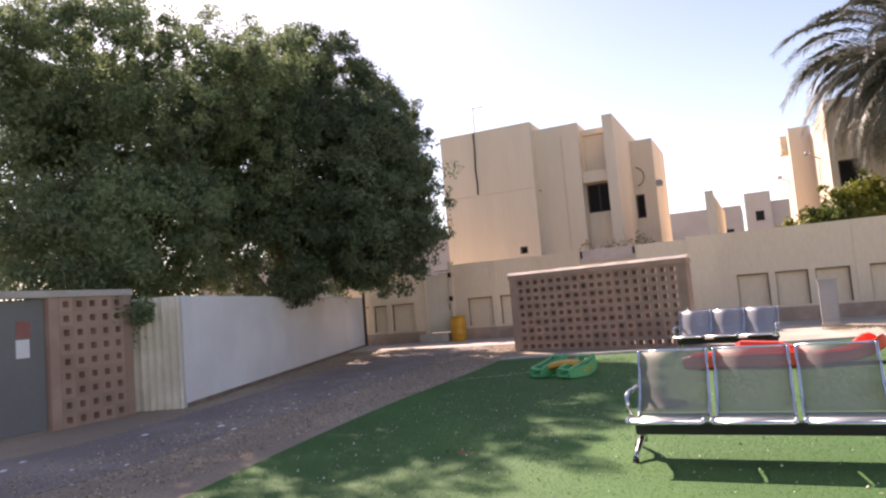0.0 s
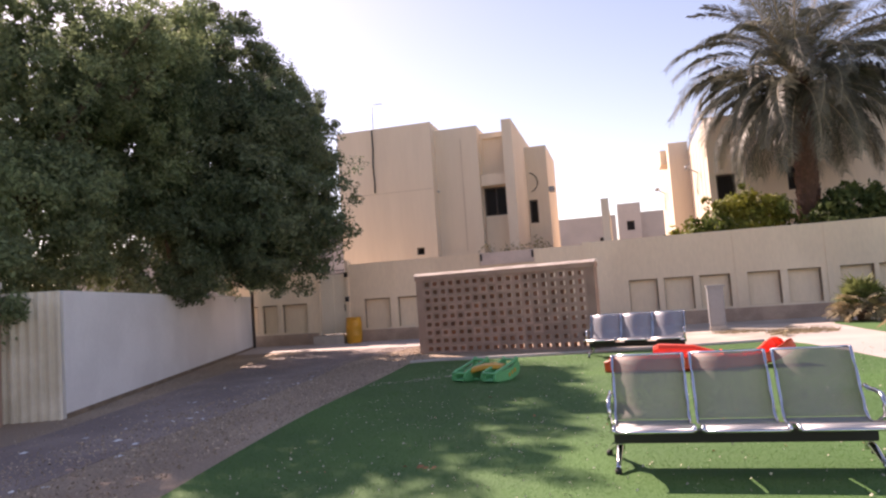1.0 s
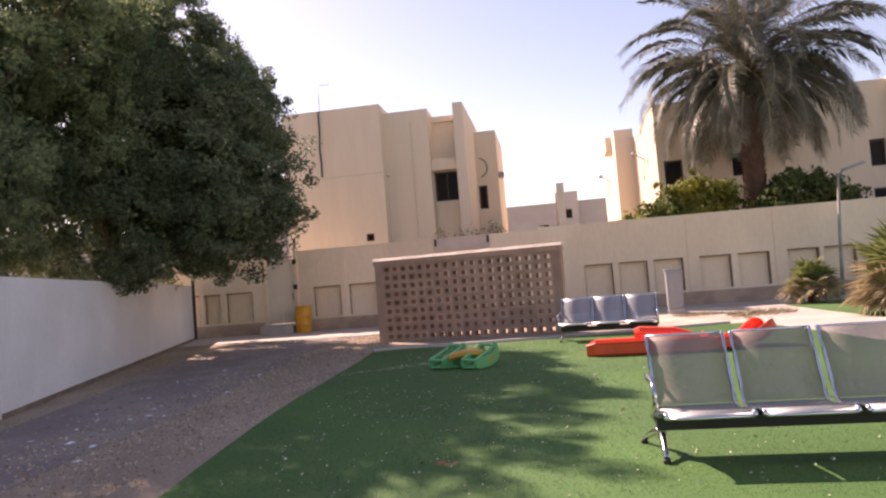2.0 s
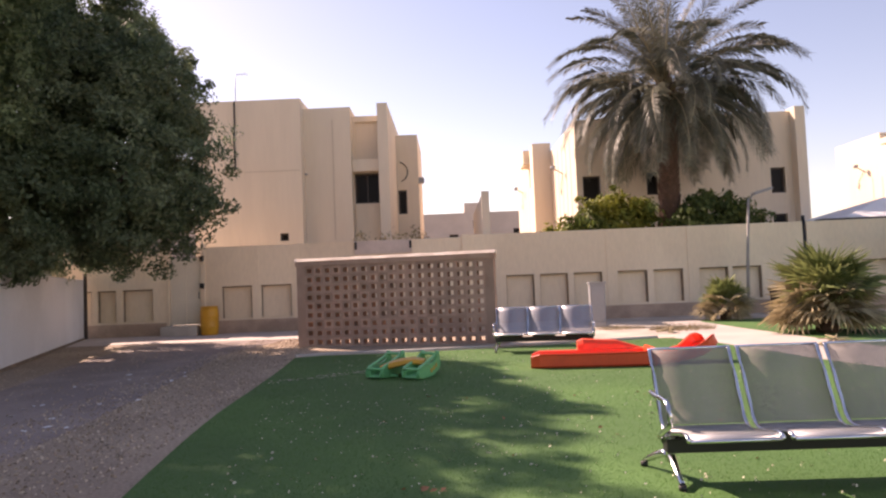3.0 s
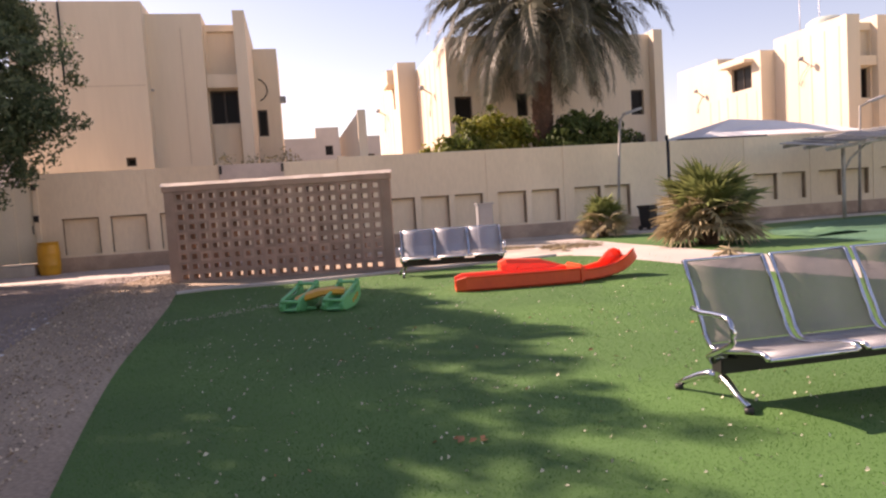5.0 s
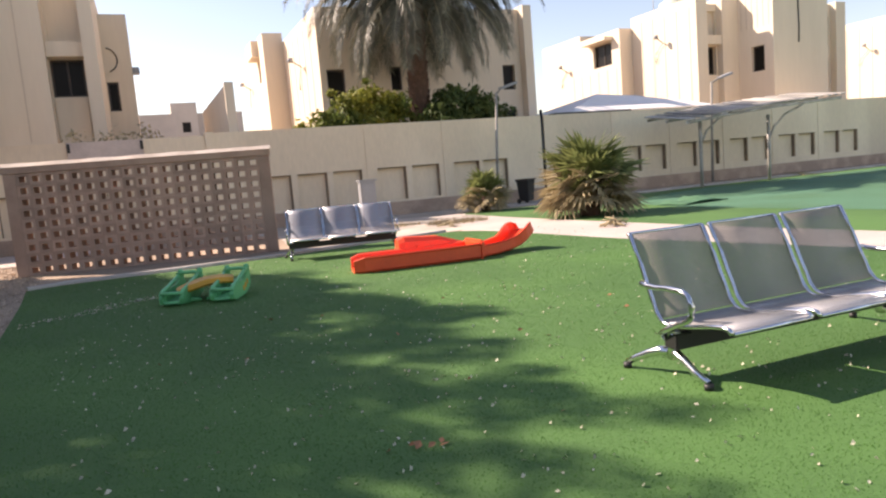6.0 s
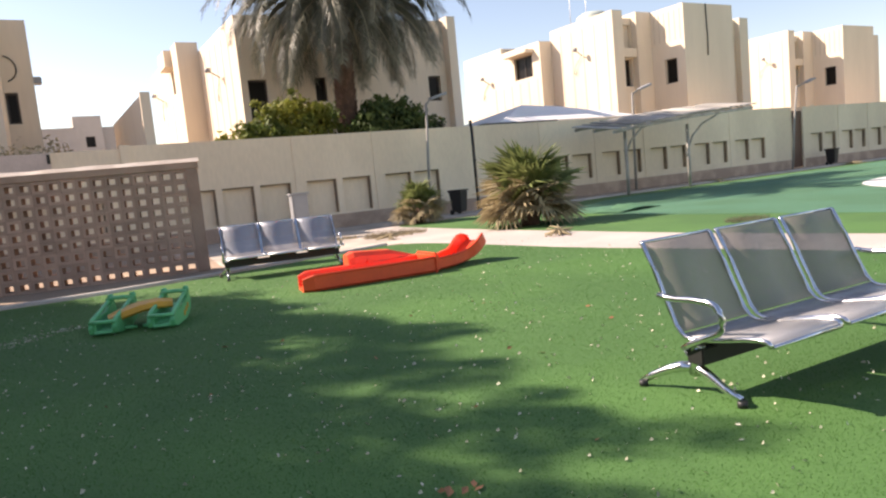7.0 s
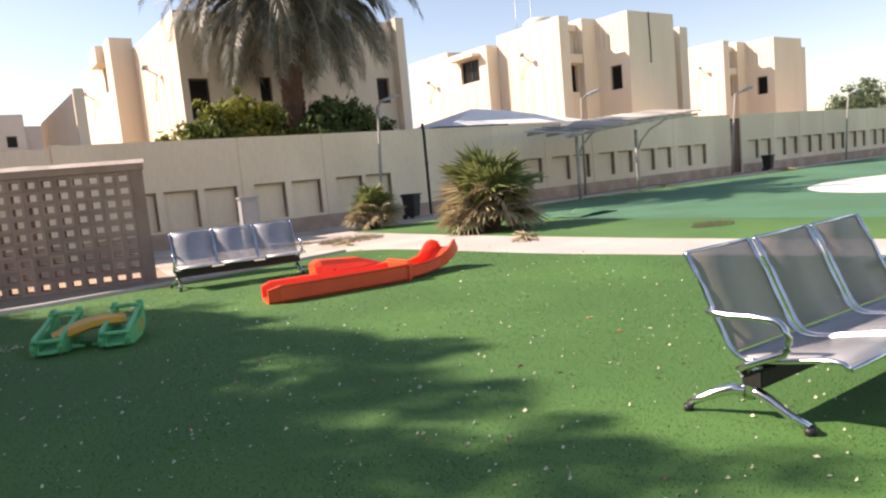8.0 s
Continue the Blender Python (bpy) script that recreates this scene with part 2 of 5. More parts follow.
COURT = [(13.0, -0.6), (17.0, 2.2), (25.0, 2.5), (36.0, 2.6), (50.0, 2.0), (55.0, -8.0), (50.0, -20.0), (30.0, -23.0), (16.0, -22.0), (13.6, -14.0), (13.0, -7.0)]
court = tagged(part("court", sheet(outline(COURT), 0.022, 0.007), M_turf_blue), "faded bluish green turf play area", "play area", kind="structure")
PATH_PLAN = [(8.3, -0.2), (8.9, 2.6), (9.9, 3.4), (10.5, 0.0), (10.8, -6.0), (11.6, -11.0), (13.0, -18.0), (14.0, -26.0), (10.6, -26.0), (10.4, -17.0), (9.6, -11.5), (8.7, -7.6), (8.2, -5.5), (7.95, -3.6), (7.7, -1.8)]
path = tagged(part("footpath", sheet(outline(PATH_PLAN, 4), 0.009, 0.03), M_path), "pale beige concrete footpath between the lawns", "footpath", kind="structure")
SAND_PLAN = [(4.6, -1.9), (6.5, -1.3), (8.0, -1.2), (8.6, 0.4), (9.2, 2.8), (9.9, 3.5), (12.0, 3.6), (15.0, 3.9), (15.0, 5.6), (5.0, 5.6), (4.8, 2.0)]
sandy = tagged(part("sand_strip", sheet(outline(SAND_PLAN, 4), 0.004, 0.03), M_sand), "pale dry sand strip before the boundary wall", "sand", kind="structure")

slab = tagged(part("paving", sheet([(-7.9, 2.6), (0.2, 2.2), (1.2, 5.0), (0.5, 5.6), (-7.9, 5.6)], 0.012, 0.03), M_slab), "pale pinkish paving before the garden gate", "paving", kind="structure")

ROAD = [(-4.2, -16.0), (-2.2, -12.0), (-2.0, -9.8), (-2.9, -6.0), (-3.8, -2.5), (-4.3, 1.0), (-3.6, 2.6), (-1.0, 2.4), (-1.3, -1.0), (-0.9, -4.0), (-0.5, -7.0), (-0.2, -10.0), (0.0, -12.5), (-0.6, -16.0)]
road = tagged(part("paved_track", sheet(outline(ROAD, 5), 0.005, 0.03), M_track), "worn grey paved track beside the lawn", "track", kind="structure")

# ---- boundary wall ----
WY = 5.66


def niches(groups, z0=0.46, z1=1.42):
    return [(a, b, z0, z1, 0.16) for a, b in groups]


def boundary(name, x0, x1, top, groups, label, z0=0.46, z1=1.44):
    bm = bmesh.new()
    facade(bm, (x0, WY, 0), (1, 0, 0), (0, -1, 0), x1 - x0, 0.0, top, [(a - x0, b - x0, c, d, e) for a, b, c, d, e in niches(groups, z0, z1)])
    box(bm, x0, x1, WY + 0.1601, WY + 0.25, 0.0, top)
    quad(bm, (x0, WY, top), (x1, WY, top), (x1, WY + 0.1601, top), (x0, WY + 0.1601, top))
    quad(bm, (x0, WY, 0), (x0, WY, top), (x0, WY + 0.1601, top), (x0, WY + 0.1601, 0))
    quad(bm, (x1, WY, 0), (x1, WY + 0.1601, 0), (x1, WY + 0.1601, top), (x1, WY, top))
    bmesh.ops.remove_doubles(bm, verts=bm.verts, dist=0.0005)
    bmesh.ops.recalc_face_normals(bm, faces=bm.faces)
    ob = tagged(part(name, bm, M_wall), label, "wall", kind="structure")
    part("plinth", boxed(x0 + 0.002, x1 - 0.002, WY - 0.012, WY - 0.0005, 0.0, 0.40), M_plinth, ob, "brown stained plaster plinth")
    for a, b in groups:
        # dark brown strips along the top and both sides of each recess
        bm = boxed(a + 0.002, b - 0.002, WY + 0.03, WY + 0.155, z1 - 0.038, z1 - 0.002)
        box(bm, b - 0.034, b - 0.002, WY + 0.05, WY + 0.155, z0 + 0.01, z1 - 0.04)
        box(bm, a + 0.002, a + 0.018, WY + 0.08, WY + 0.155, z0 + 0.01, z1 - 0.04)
        part("panel_edge", bm, M_dark_brown, ob, "dark brown edge of a recessed panel")
    for a, b in zip(groups, groups[1:]):
        if b[0] - a[1] > 0.24:
            m = (a[1] + b[0]) / 2
            part("rib", boxed(m - 0.09, m + 0.09, WY - 0.02, WY - 0.0005, 0.401, top - 0.01), M_wall, ob)
    return ob


def pairs(start, stop):
    out, x = [], start
    while x + 2.1 < stop:
        out += [(x, x + 0.9), (x + 1.08, x + 1.98)]
        x += 2.48
    return out


boundary("wall_north_1", -8.6, -5.36, 2.62, [(-8.5, -7.67), (-7.5, -6.92), (-6.72, -5.78)], "beige painted boundary wall with recessed panels")
boundary("wall_north_2", -4.16, 3.72, 2.66, [(-3.66, -2.74), (-2.46, -1.52), (-1.2, -0.3), (-0.1, 0.8), (1.2, 2.1), (2.3, 3.2)], "beige painted boundary wall with recessed panels")
boundary("wall_north_3", 3.95, 14.08, 2.72, [(5.04, 5.89), (6.07, 6.92), (7.10, 7.96), (8.43, 9.33), (9.52, 10.41), (10.90, 11.78), (11.90, 12.78)], "beige painted boundary wall with recessed panels")
boundary("wall_north_4", 14.20, 30.90, 2.72, pairs(14.7, 30.8), "beige painted boundary wall with recessed panels", 0.62, 1.50)
boundary("wall_north_5", 31.85, 62.0, 2.72, pairs(32.4, 61.5), "beige painted boundary wall with recessed panels", 0.62, 1.50)
for x0, x1, top in ((3.72, 3.95, 2.74), (-8.9, -8.6, 2.66)):
    tagged(part("wall_pier", boxed(x0, x1, WY - 0.05, WY + 0.28, 0, top, 0.012), M_wall), "beige painted pier of the boundary wall", "pier", kind="structure")

# ---- houses ----


def window(parent, x0, x1, z0, z1, y, side="front", panes=2):
    """A dark window in its recess: frame and panes. side left: x0, x1 run along y, and y is the wall's x."""
    m = Matrix.Translation((x0, y, z0)) if side == "front" else Matrix.Translation((y, x1, z0)) @ pose(0, 0, 0, 0, 0, -90)
    w, h = x1 - x0, z1 - z0
    win = new("window")
    win.parent = parent
    win.matrix_basis = m
    bm = bmesh.new()
    for a, b, c, d in ((0, w, 0, 0.06), (0, w, h - 0.06, h), (0, 0.06, 0.06, h - 0.06), (w - 0.06, w, 0.06, h - 0.06)):
        box(bm, a, b, 0.0, 0.06, c, d)
    for k in range(1, panes):
        box(bm, w * k / panes - 0.025, w * k / panes + 0.025, 0.0, 0.055, 0.06, h - 0.06)
    part("frame", bm, M_frame, win)
    for k in range(panes):
        part("pane", boxed(w * k / panes + 0.03, w * (k + 1) / panes - 0.03, 0.03, 0.045, 0.06, h - 0.06), M_glass, win)
    return win


def wallpart(house, *a, **k):
    return part("wall", volume(*a, **k), M_house, house)


def roofpart(house, x0, x1, y0, y1, z):
    return part("roof", boxed(x0 + 0.19, x1 - 0.19, y0 + 0.19, y1 - 0.19, z - 0.62, z - 0.44), M_kerb, house)


h1 = thing("house", "two storey cream villa with a stepped flat roofline", "house", group="villas")
wallpart(h1, -5.65, -1.80, 8.90, 17.0, 0, 8.08, front=[(-2.63, -2.33, 2.99, 3.27, 0.2)])
wallpart(h1, -1.80, -0.10, 9.45, 17.0, 0, 7.84)
wallpart(h1, -0.10, 0.90, 10.0, 17.0, 0, 7.62, front=[(-0.02, 0.84, 5.95, 7.40, 0.12), (-0.08, 0.84, 4.34, 5.46, 0.25)])
part("lintel", boxed(-0.095, 0.895, 9.62, 10.0, 5.48, 5.92, 0.01), M_house, h1)
part("infill_panel", boxed(-0.04, 0.82, 9.93, 10.0, 2.2, 4.25, 0.008), M_house, h1)
wallpart(h1, 0.90, 1.27, 9.30, 17.0, 0, 7.90)
wallpart(h1, 1.27, 2.16, 13.0, 17.0, 0, 7.50, front=[(1.30, 1.66, 4.20, 5.20, 0.2)])
part("render_strip", boxed(-0.78, -0.75, 9.437, 9.4535, 3.0, 7.4, 0.003), M_strip, h1)
part("render_strip", boxed(-5.6, -1.85, 8.888, 8.9035, 5.48, 5.51, 0.003), M_strip, h1)
part("spout", tube(bmesh.new(), [(-1.74, 9.46, 5.42), (-1.74, 9.25, 5.40)], 0.035, 8), M_grey, h1)
window(h1, -0.08, 0.84, 4.34, 5.46, 10.14)
window(h1, 1.30, 1.66, 4.20, 5.20, 13.1, panes=1)
window(h1, -2.63, -2.33, 2.99, 3.27, 9.02, panes=1)
roofpart(h1, -5.65, -1.80, 8.90, 17.0, 8.08)
roofpart(h1, -1.80, -0.10, 9.45, 17.0, 7.84)
h2 = thing("house", "two storey cream villa behind a date palm", "house", group="villas")
wallpart(h2, 8.32, 16.60, 11.0, 24.0, 0, 7.36, front=[(8.56, 9.24, 3.78, 5.16, 0.25), (11.00, 11.45, 4.34, 5.22, 0.25), (15.75, 16.30, 4.22, 5.20, 0.25), (15.75, 16.30, 3.0, 3.42, 0.25)])
wallpart(h2, 16.60, 16.98, 10.6, 22.0, 0, 7.45)
wallpart(h2, 7.45, 8.318, 17.2, 18.4, 0, 7.75)
wallpart(h2, 7.58, 8.318, 18.4, 26.0, 0, 7.72, left=[(18.6, 19.8, 5.95, 6.95, 0.25)])
part("sunshade", boxed(7.16, 7.578, 18.6, 20.2, 7.0, 7.70, 0.02), M_house, h2)
for a, b, c, d in ((8.56, 9.24, 3.78, 5.16), (11.00, 11.45, 4.34, 5.22), (15.75, 16.30, 4.22, 5.20), (15.75, 16.30, 3.0, 3.42)):
    window(h2, a, b, c, d, 11.14, panes=1)
window(h2, 18.6, 19.8, 5.95, 6.95, 7.71, "left")
roofpart(h2, 8.32, 16.60, 11.0, 24.0, 7.36)
for k in range(5):
    part("render_strip", boxed(8.308, 8.324, 12.1 + 1.0 * k, 12.16 + 1.0 * k, 2.4, 7.0, 0.003), M_strip, h2)
    part("render_strip", boxed(7.568, 7.584, 20.4 + 1.0 * k, 20.46 + 1.0 * k, 2.4, 7.4, 0.003), M_strip, h2)


def villa_east(x, y, label):
    """The villas farther along: origin at the near corner of the west block."""
    h = thing("house", label, "house", pose(x, y, 0), "villas")
    part("wall", volume(-0.75, 6.0, 4.38, 7.7, 0, 7.42, left=[(5.05, 6.6, 5.8, 6.92, 0.25)]), M_house, h)
    part("wall", volume(-0.75, 6.0, 7.7, 11.5, 0, 7.72), M_house, h)
    part("sunshade", boxed(-1.25, -0.75, 4.9, 6.95, 6.98, 7.16, 0.02), M_house, h)
    window(h, 5.05, 6.6, 5.8, 6.92, -0.61, "left")
    part("wall", volume(0.0, 0.62, 0.0, 4.38, 0, 7.88), M_house, h)
    part("wall", volume(0.62, 1.49, 0.35, 4.38, 0, 7.62, front=[(0.68, 1.43, 4.5, 5.75, 0.35), (0.68, 1.43, 6.25, 7.3, 0.15)]), M_house, h)
    window(h, 0.68, 1.43, 4.5, 5.75, 0.55, panes=1)
    part("lintel", boxed(0.625, 1.485, 0.05, 0.34, 5.8, 6.2, 0.01), M_house, h)
    part("wall", volume(1.49, 2.42, 0.0, 4.38, 0, 7.84), M_house, h)
    part("wall", volume(2.42, 5.75, -1.9, 4.38, 0, 7.80, left=[(-1.42, -0.72, 4.4, 5.5, 0.25)]), M_house, h)
    window(h, -1.42, -0.72, 4.4, 5.5, 2.56, "left", 1)
    part("wall", volume(5.75, 7.75, -0.5, 4.38, 0, 7.5, front=[(7.1, 7.6, 3.6, 5.0, 0.3), (7.1, 7.6, 5.6, 6.9, 0.2)]), M_house, h)
    window(h, 7.1, 7.6, 3.6, 5.0, -0.35, panes=1)
    part("wall", volume(7.75, 8.4, -0.8, 4.38, 0, 7.55), M_house, h)
    for k in range(5):
        part("render_strip", boxed(-0.012, 0.004, 0.4 + 0.8 * k, 0.45 + 0.8 * k, 2.4, 7.5, 0.003), M_strip, h)
    for k in range(6):
        part("render_strip", boxed(2.408, 2.424, -1.7 + 0.3 * k, -1.67 + 0.3 * k, 6.3, 7.6, 0.003), M_strip, h)
        part("render_strip", boxed(-0.762, -0.746, 4.7 + 0.75 * k, 4.75 + 0.75 * k, 2.4, 5.6, 0.003), M_strip, h)
    part("roof", boxed(2.61, 5.56, -1.71, 4.19, 7.18, 7.36), M_kerb, h)
    return h


h3 = villa_east(25.1, 10.2, "two storey cream villa with sunlit streaked side walls")
h4 = villa_east(42.0, 12.8, "farther two storey cream villa beyond the boundary wall")

# ---- block screen wall ----


def block_mesh(w, h, t, hole, material, tall=None):
    """A screen block with a square or oblong opening."""
    a, b, c, e = w / 2, h / 2, hole / 2, (tall or hole) / 2
    v = []
    for y in (-t / 2, t / 2):
        v += [(-a, y, -b), (a, y, -b), (a, y, b), (-a, y, b), (-c, y, -e), (c, y, -e), (c, y, e), (-c, y, e)]
    f = []
    for k in range(4):
        n = (k + 1) % 4
        f += [(k, n, 4 + n, 4 + k), (8 + n, 8 + k, 12 + k, 12 + n), (8 + k, 8 + n, n, k), (4 + k, 4 + n, 12 + n, 12 + k)]
    return raw_mesh("block", v, f, material)


SCR = pose(0, 0, 0, 0, 0, math.degrees(-math.atan(0.2)))
screen = thing("screen_wall", "pinkish brown pierced concrete block screen wall", "wall", SCR, kind="structure")
part("pier", boxed(0.0, 0.19, -0.155, 0.155, 0, 1.754, 0.008), M_block, screen)
part("pier", boxed(4.19, 4.38, -0.155, 0.155, 0, 1.754, 0.008), M_block, screen)
part("coping", boxed(-0.03, 4.40, -0.17, 0.17, 1.755, 1.868, 0.012), M_block, screen)
bm = boxed(-0.05, 4.42, -0.185, 0.185, 1.8685, 1.935)
for v in bm.verts:
    if v.co.z > 1.9:
        v.co.y *= 0.5
    else:
        v.co.z = 1.8685
bmesh.ops.subdivide_edges(bm, edges=[e for e in bm.edges if abs(e.verts[0].co.x - e.verts[1].co.x) > 1], cuts=40)
for v in bm.verts:
    if v.co.z > 1.9:
        v.co.z += 0.012 * noise.noise(v.co * 3.0)
        v.co.y += 0.015 * noise.noise(v.co * 2.3)
part("cap_mortar", bm, M_cap, screen, "pale mortar cap")
bw, bh = 4.0 / 19, 1.752 / 9
bmesh_block = block_mesh(bw - 0.003, bh - 0.003, 0.29, 0.122, M_block, 0.100)
for i in range(19):
    for j in range(9):
        share("block", bmesh_block, screen, pose(0.19 + bw * (i + 0.5), random.uniform(-0.003, 0.003), bh * (j + 0.5), random.uniform(-0.4, 0.4), random.uniform(-0.4, 0.4)))

# ---- white wall and west side ----
d = Vector((-4.9, 13.45, 0))
ang = math.degrees(math.atan2(d.y, d.x))
ww = new("wall_west")
ww.matrix_basis = pose(-2.85, -8.10, 0, 0, 0, ang)
tagged(ww, "white painted garden wall under the trees", "wall", kind="structure")
part("wall_face", boxed(0, d.length, 0.0, 0.18, 0, 1.80, 0.008), M_white, ww)
post = thing("steel_post", "thin dark steel post at the end of the white wall", "post", pose(-7.72, 5.40, 0))
part("post_shaft", boxed(-0.04, 0.04, -0.04, 0.04, 0, 1.95, 0.006), M_frame, post)
part("post_cap", boxed(-0.05, 0.05, -0.05, 0.05, 1.951, 1.975, 0.004), M_frame, post)
part("wall_foot", boxed(0.0, d.length, -0.02, -0.001, 0, 0.07, 0.004), M_dark_brown, ww, "dark strip along the foot of the white wall")
# pierced side screen, metal door and corrugated sheet
side = thing("screen_wall", "pinkish pierced block screen beside the metal door", "wall", pose(-3.50, -8.70, 0, 0, 0, -90), kind="structure")
part("pier", boxed(-0.10, 0.06, -0.09, 0.09, 0, 1.86, 0.008), M_block, side)
part("pier", boxed(1.14, 1.30, -0.09, 0.09, 0, 1.86, 0.008), M_block, side)
part("coping", boxed(-0.12, 3.2, -0.11, 0.11, 1.86, 1.96, 0.01), M_kerb, side)
sw, sh = 1.08 / 5, 1.86 / 9
side_block = block_mesh(sw - 0.0012, sh - 0.0012, 0.17, 0.092, M_block)
for i in range(5):
    for j in range(9):
        share("block", side_block, side, pose(0.06 + sw * (i + 0.5), 0, sh * (j + 0.5)))
gate = thing("metal_door", "grey painted metal door with a paper notice", "door", pose(-3.50, -10.0, 0, 0, 0, -90), kind="structure")
part("door_leaf", boxed(0.02, 0.95, -0.03, 0.02, 0.03, 1.84, 0.006), M_door, gate)
part("door_frame", boxed(0.95, 1.05, -0.07, 0.07, 0, 1.855, 0.006), M_galv, gate)
part("notice", boxed(0.25, 0.44, 0.022, 0.026, 1.05, 1.30), M_white, gate, "white paper notice")
part("sticker", boxed(0.23, 0.43, 0.022, 0.026, 1.32, 1.55), M_faded_red, gate, "faded red paper sticker")
part("handle", tube(bmesh.new(), [(0.86, 0.02, 0.95), (0.86, 0.07, 0.97), (0.86, 0.07, 1.13), (0.86, 0.02, 1.15)], 0.01), M_chrome, gate)
tagged(part("wall_west_end", boxed(-3.6, -3.4, -30.0, -11.1, 0, 1.95), M_white), "white painted garden wall", "wall", kind="structure")

bm = bmesh.new()
n = 72
for k in range(n):
    u0, u1 = k / n, (k + 1) / n
    f = lambda u: 0.022 * max(-1, min(1, 1.8 * math.sin(u * 2 * math.pi * 8)))
    for sgn, off in ((1, 0.0), (-1, 0.006)):
        q = [(u0 * 1.02, f(u0) + off, 0.0), (u1 * 1.02, f(u1) + off, 0.0), (u1 * 1.02, f(u1) + off, 1.80), (u0 * 1.02, f(u0) + off, 1.80)]
        quad(bm, *(q if sgn > 0 else q[::-1]))
bmesh.ops.remove_doubles(bm, verts=bm.verts, dist=0.0005)
sheet_ob = part("corrugated_sheet", bm, M_cream)
sheet_ob.matrix_basis = pose(-3.80, -8.50, 0, 0, 0, 18)
tagged(sheet_ob, "cream painted corrugated metal sheet beside the white wall", "metal sheet")

# gate in the boundary wall
gate = thing("garden_gate", "pale grey metal gate in the boundary wall", "gate", pose(-5.36, WY, 0), kind="structure")
part("gate_leaf", boxed(0.10, 0.585, 0.05, 0.10, 0.32, 2.36, 0.006), M_gate, gate)
part("gate_leaf", boxed(0.595, 1.08, 0.05, 0.10, 0.32, 2.36, 0.006), M_gate, gate)
part("post", boxed(0.0, 0.10, -0.04, 0.22, 0, 2.66, 0.01), M_wall, gate)
part("post", boxed(1.08, 1.20, -0.06, 0.24, 0, 2.80, 0.01), M_wall, gate)
part("sill", boxed(0.10, 1.08, 0.0, 0.25, 0.0, 0.31, 0.01), M_kerb, gate)
bm = bmesh.new()
for k in range(9):
    tube(bm, arc((0.16 + 0.105 * k, 0.08, 2.44), 0.05, 0, 300, 10, "xz"), 0.009, 5)
tube(bm, [(0.10, 0.08, 2.375), (1.08, 0.08, 2.375)], 0.012, 6)
tube(bm, [(0.10, 0.08, 2.50), (1.08, 0.08, 2.50)], 0.012, 6)
part("scrollwork", bm, M_black, gate, "black wrought iron scrollwork")
part("gate_handle", tube(bmesh.new(), [(1.0, 0.04, 1.1), (1.0, -0.01, 1.12), (1.0, -0.01, 1.28), (1.0, 0.04, 1.3)], 0.012, 6), M_black, gate)
step = part("door_step", boxed(-5.32, -4.22, 5.05, 5.58, 0.0, 0.30, 0.02), M_kerb)
tagged(step, "pale concrete block step before the garden gate", "step")
for z in (2.28, 1.45):
    lamp = thing("wall_lamp", "small black lamp on the gate post", "lamp", pose(-4.22, WY - 0.06, z))
    part("lamp_body", boxed(-0.05, 0.05, -0.12, 0.0, -0.05, 0.09, 0.01), M_black, lamp)
    part("cap", boxed(-0.065, 0.065, -0.135, 0.0, 0.09, 0.11, 0.005), M_black, lamp)


def barrel(x, y):
    b = thing("barrel", "orange yellow plastic barrel beside the gate", "barrel", pose(x, y, 0) @ Matrix.Diagonal((1.28, 1.28, 1.08, 1)))
    prof = [(0.0, 0.17), (0.02, 0.185), (0.10, 0.20), (0.22, 0.205), (0.24, 0.215), (0.27, 0.205), (0.50, 0.205), (0.53, 0.215), (0.56, 0.205), (0.70, 0.20), (0.76, 0.185)]
    part("drum", tube(bmesh.new(), [(0, 0, z) for z, _ in prof], 0, 20, [r for _, r in prof]), M_yellow, b)
    part("lid", tube(bmesh.new(), [(0, 0, 0.761), (0, 0, 0.80)], 0.195, 20), M_yellow, b)
    return b


barrel(-3.90, 5.22)
patch = thing("wall_panel", "grey cement panel on top of the boundary wall", "panel", pose(0.45, WY - 0.03, 0))
part("panel_sheet", boxed(0.0, 1.75, -0.02, 0.02, 2.25, 2.655, 0.006), M_slab, patch)
for x in (0.05, 1.72):
    part("bracket", boxed(x - 0.04, x + 0.03, -0.05, -0.02, 2.40, 2.62, 0.005), M_black, patch)

# ---- benches ----


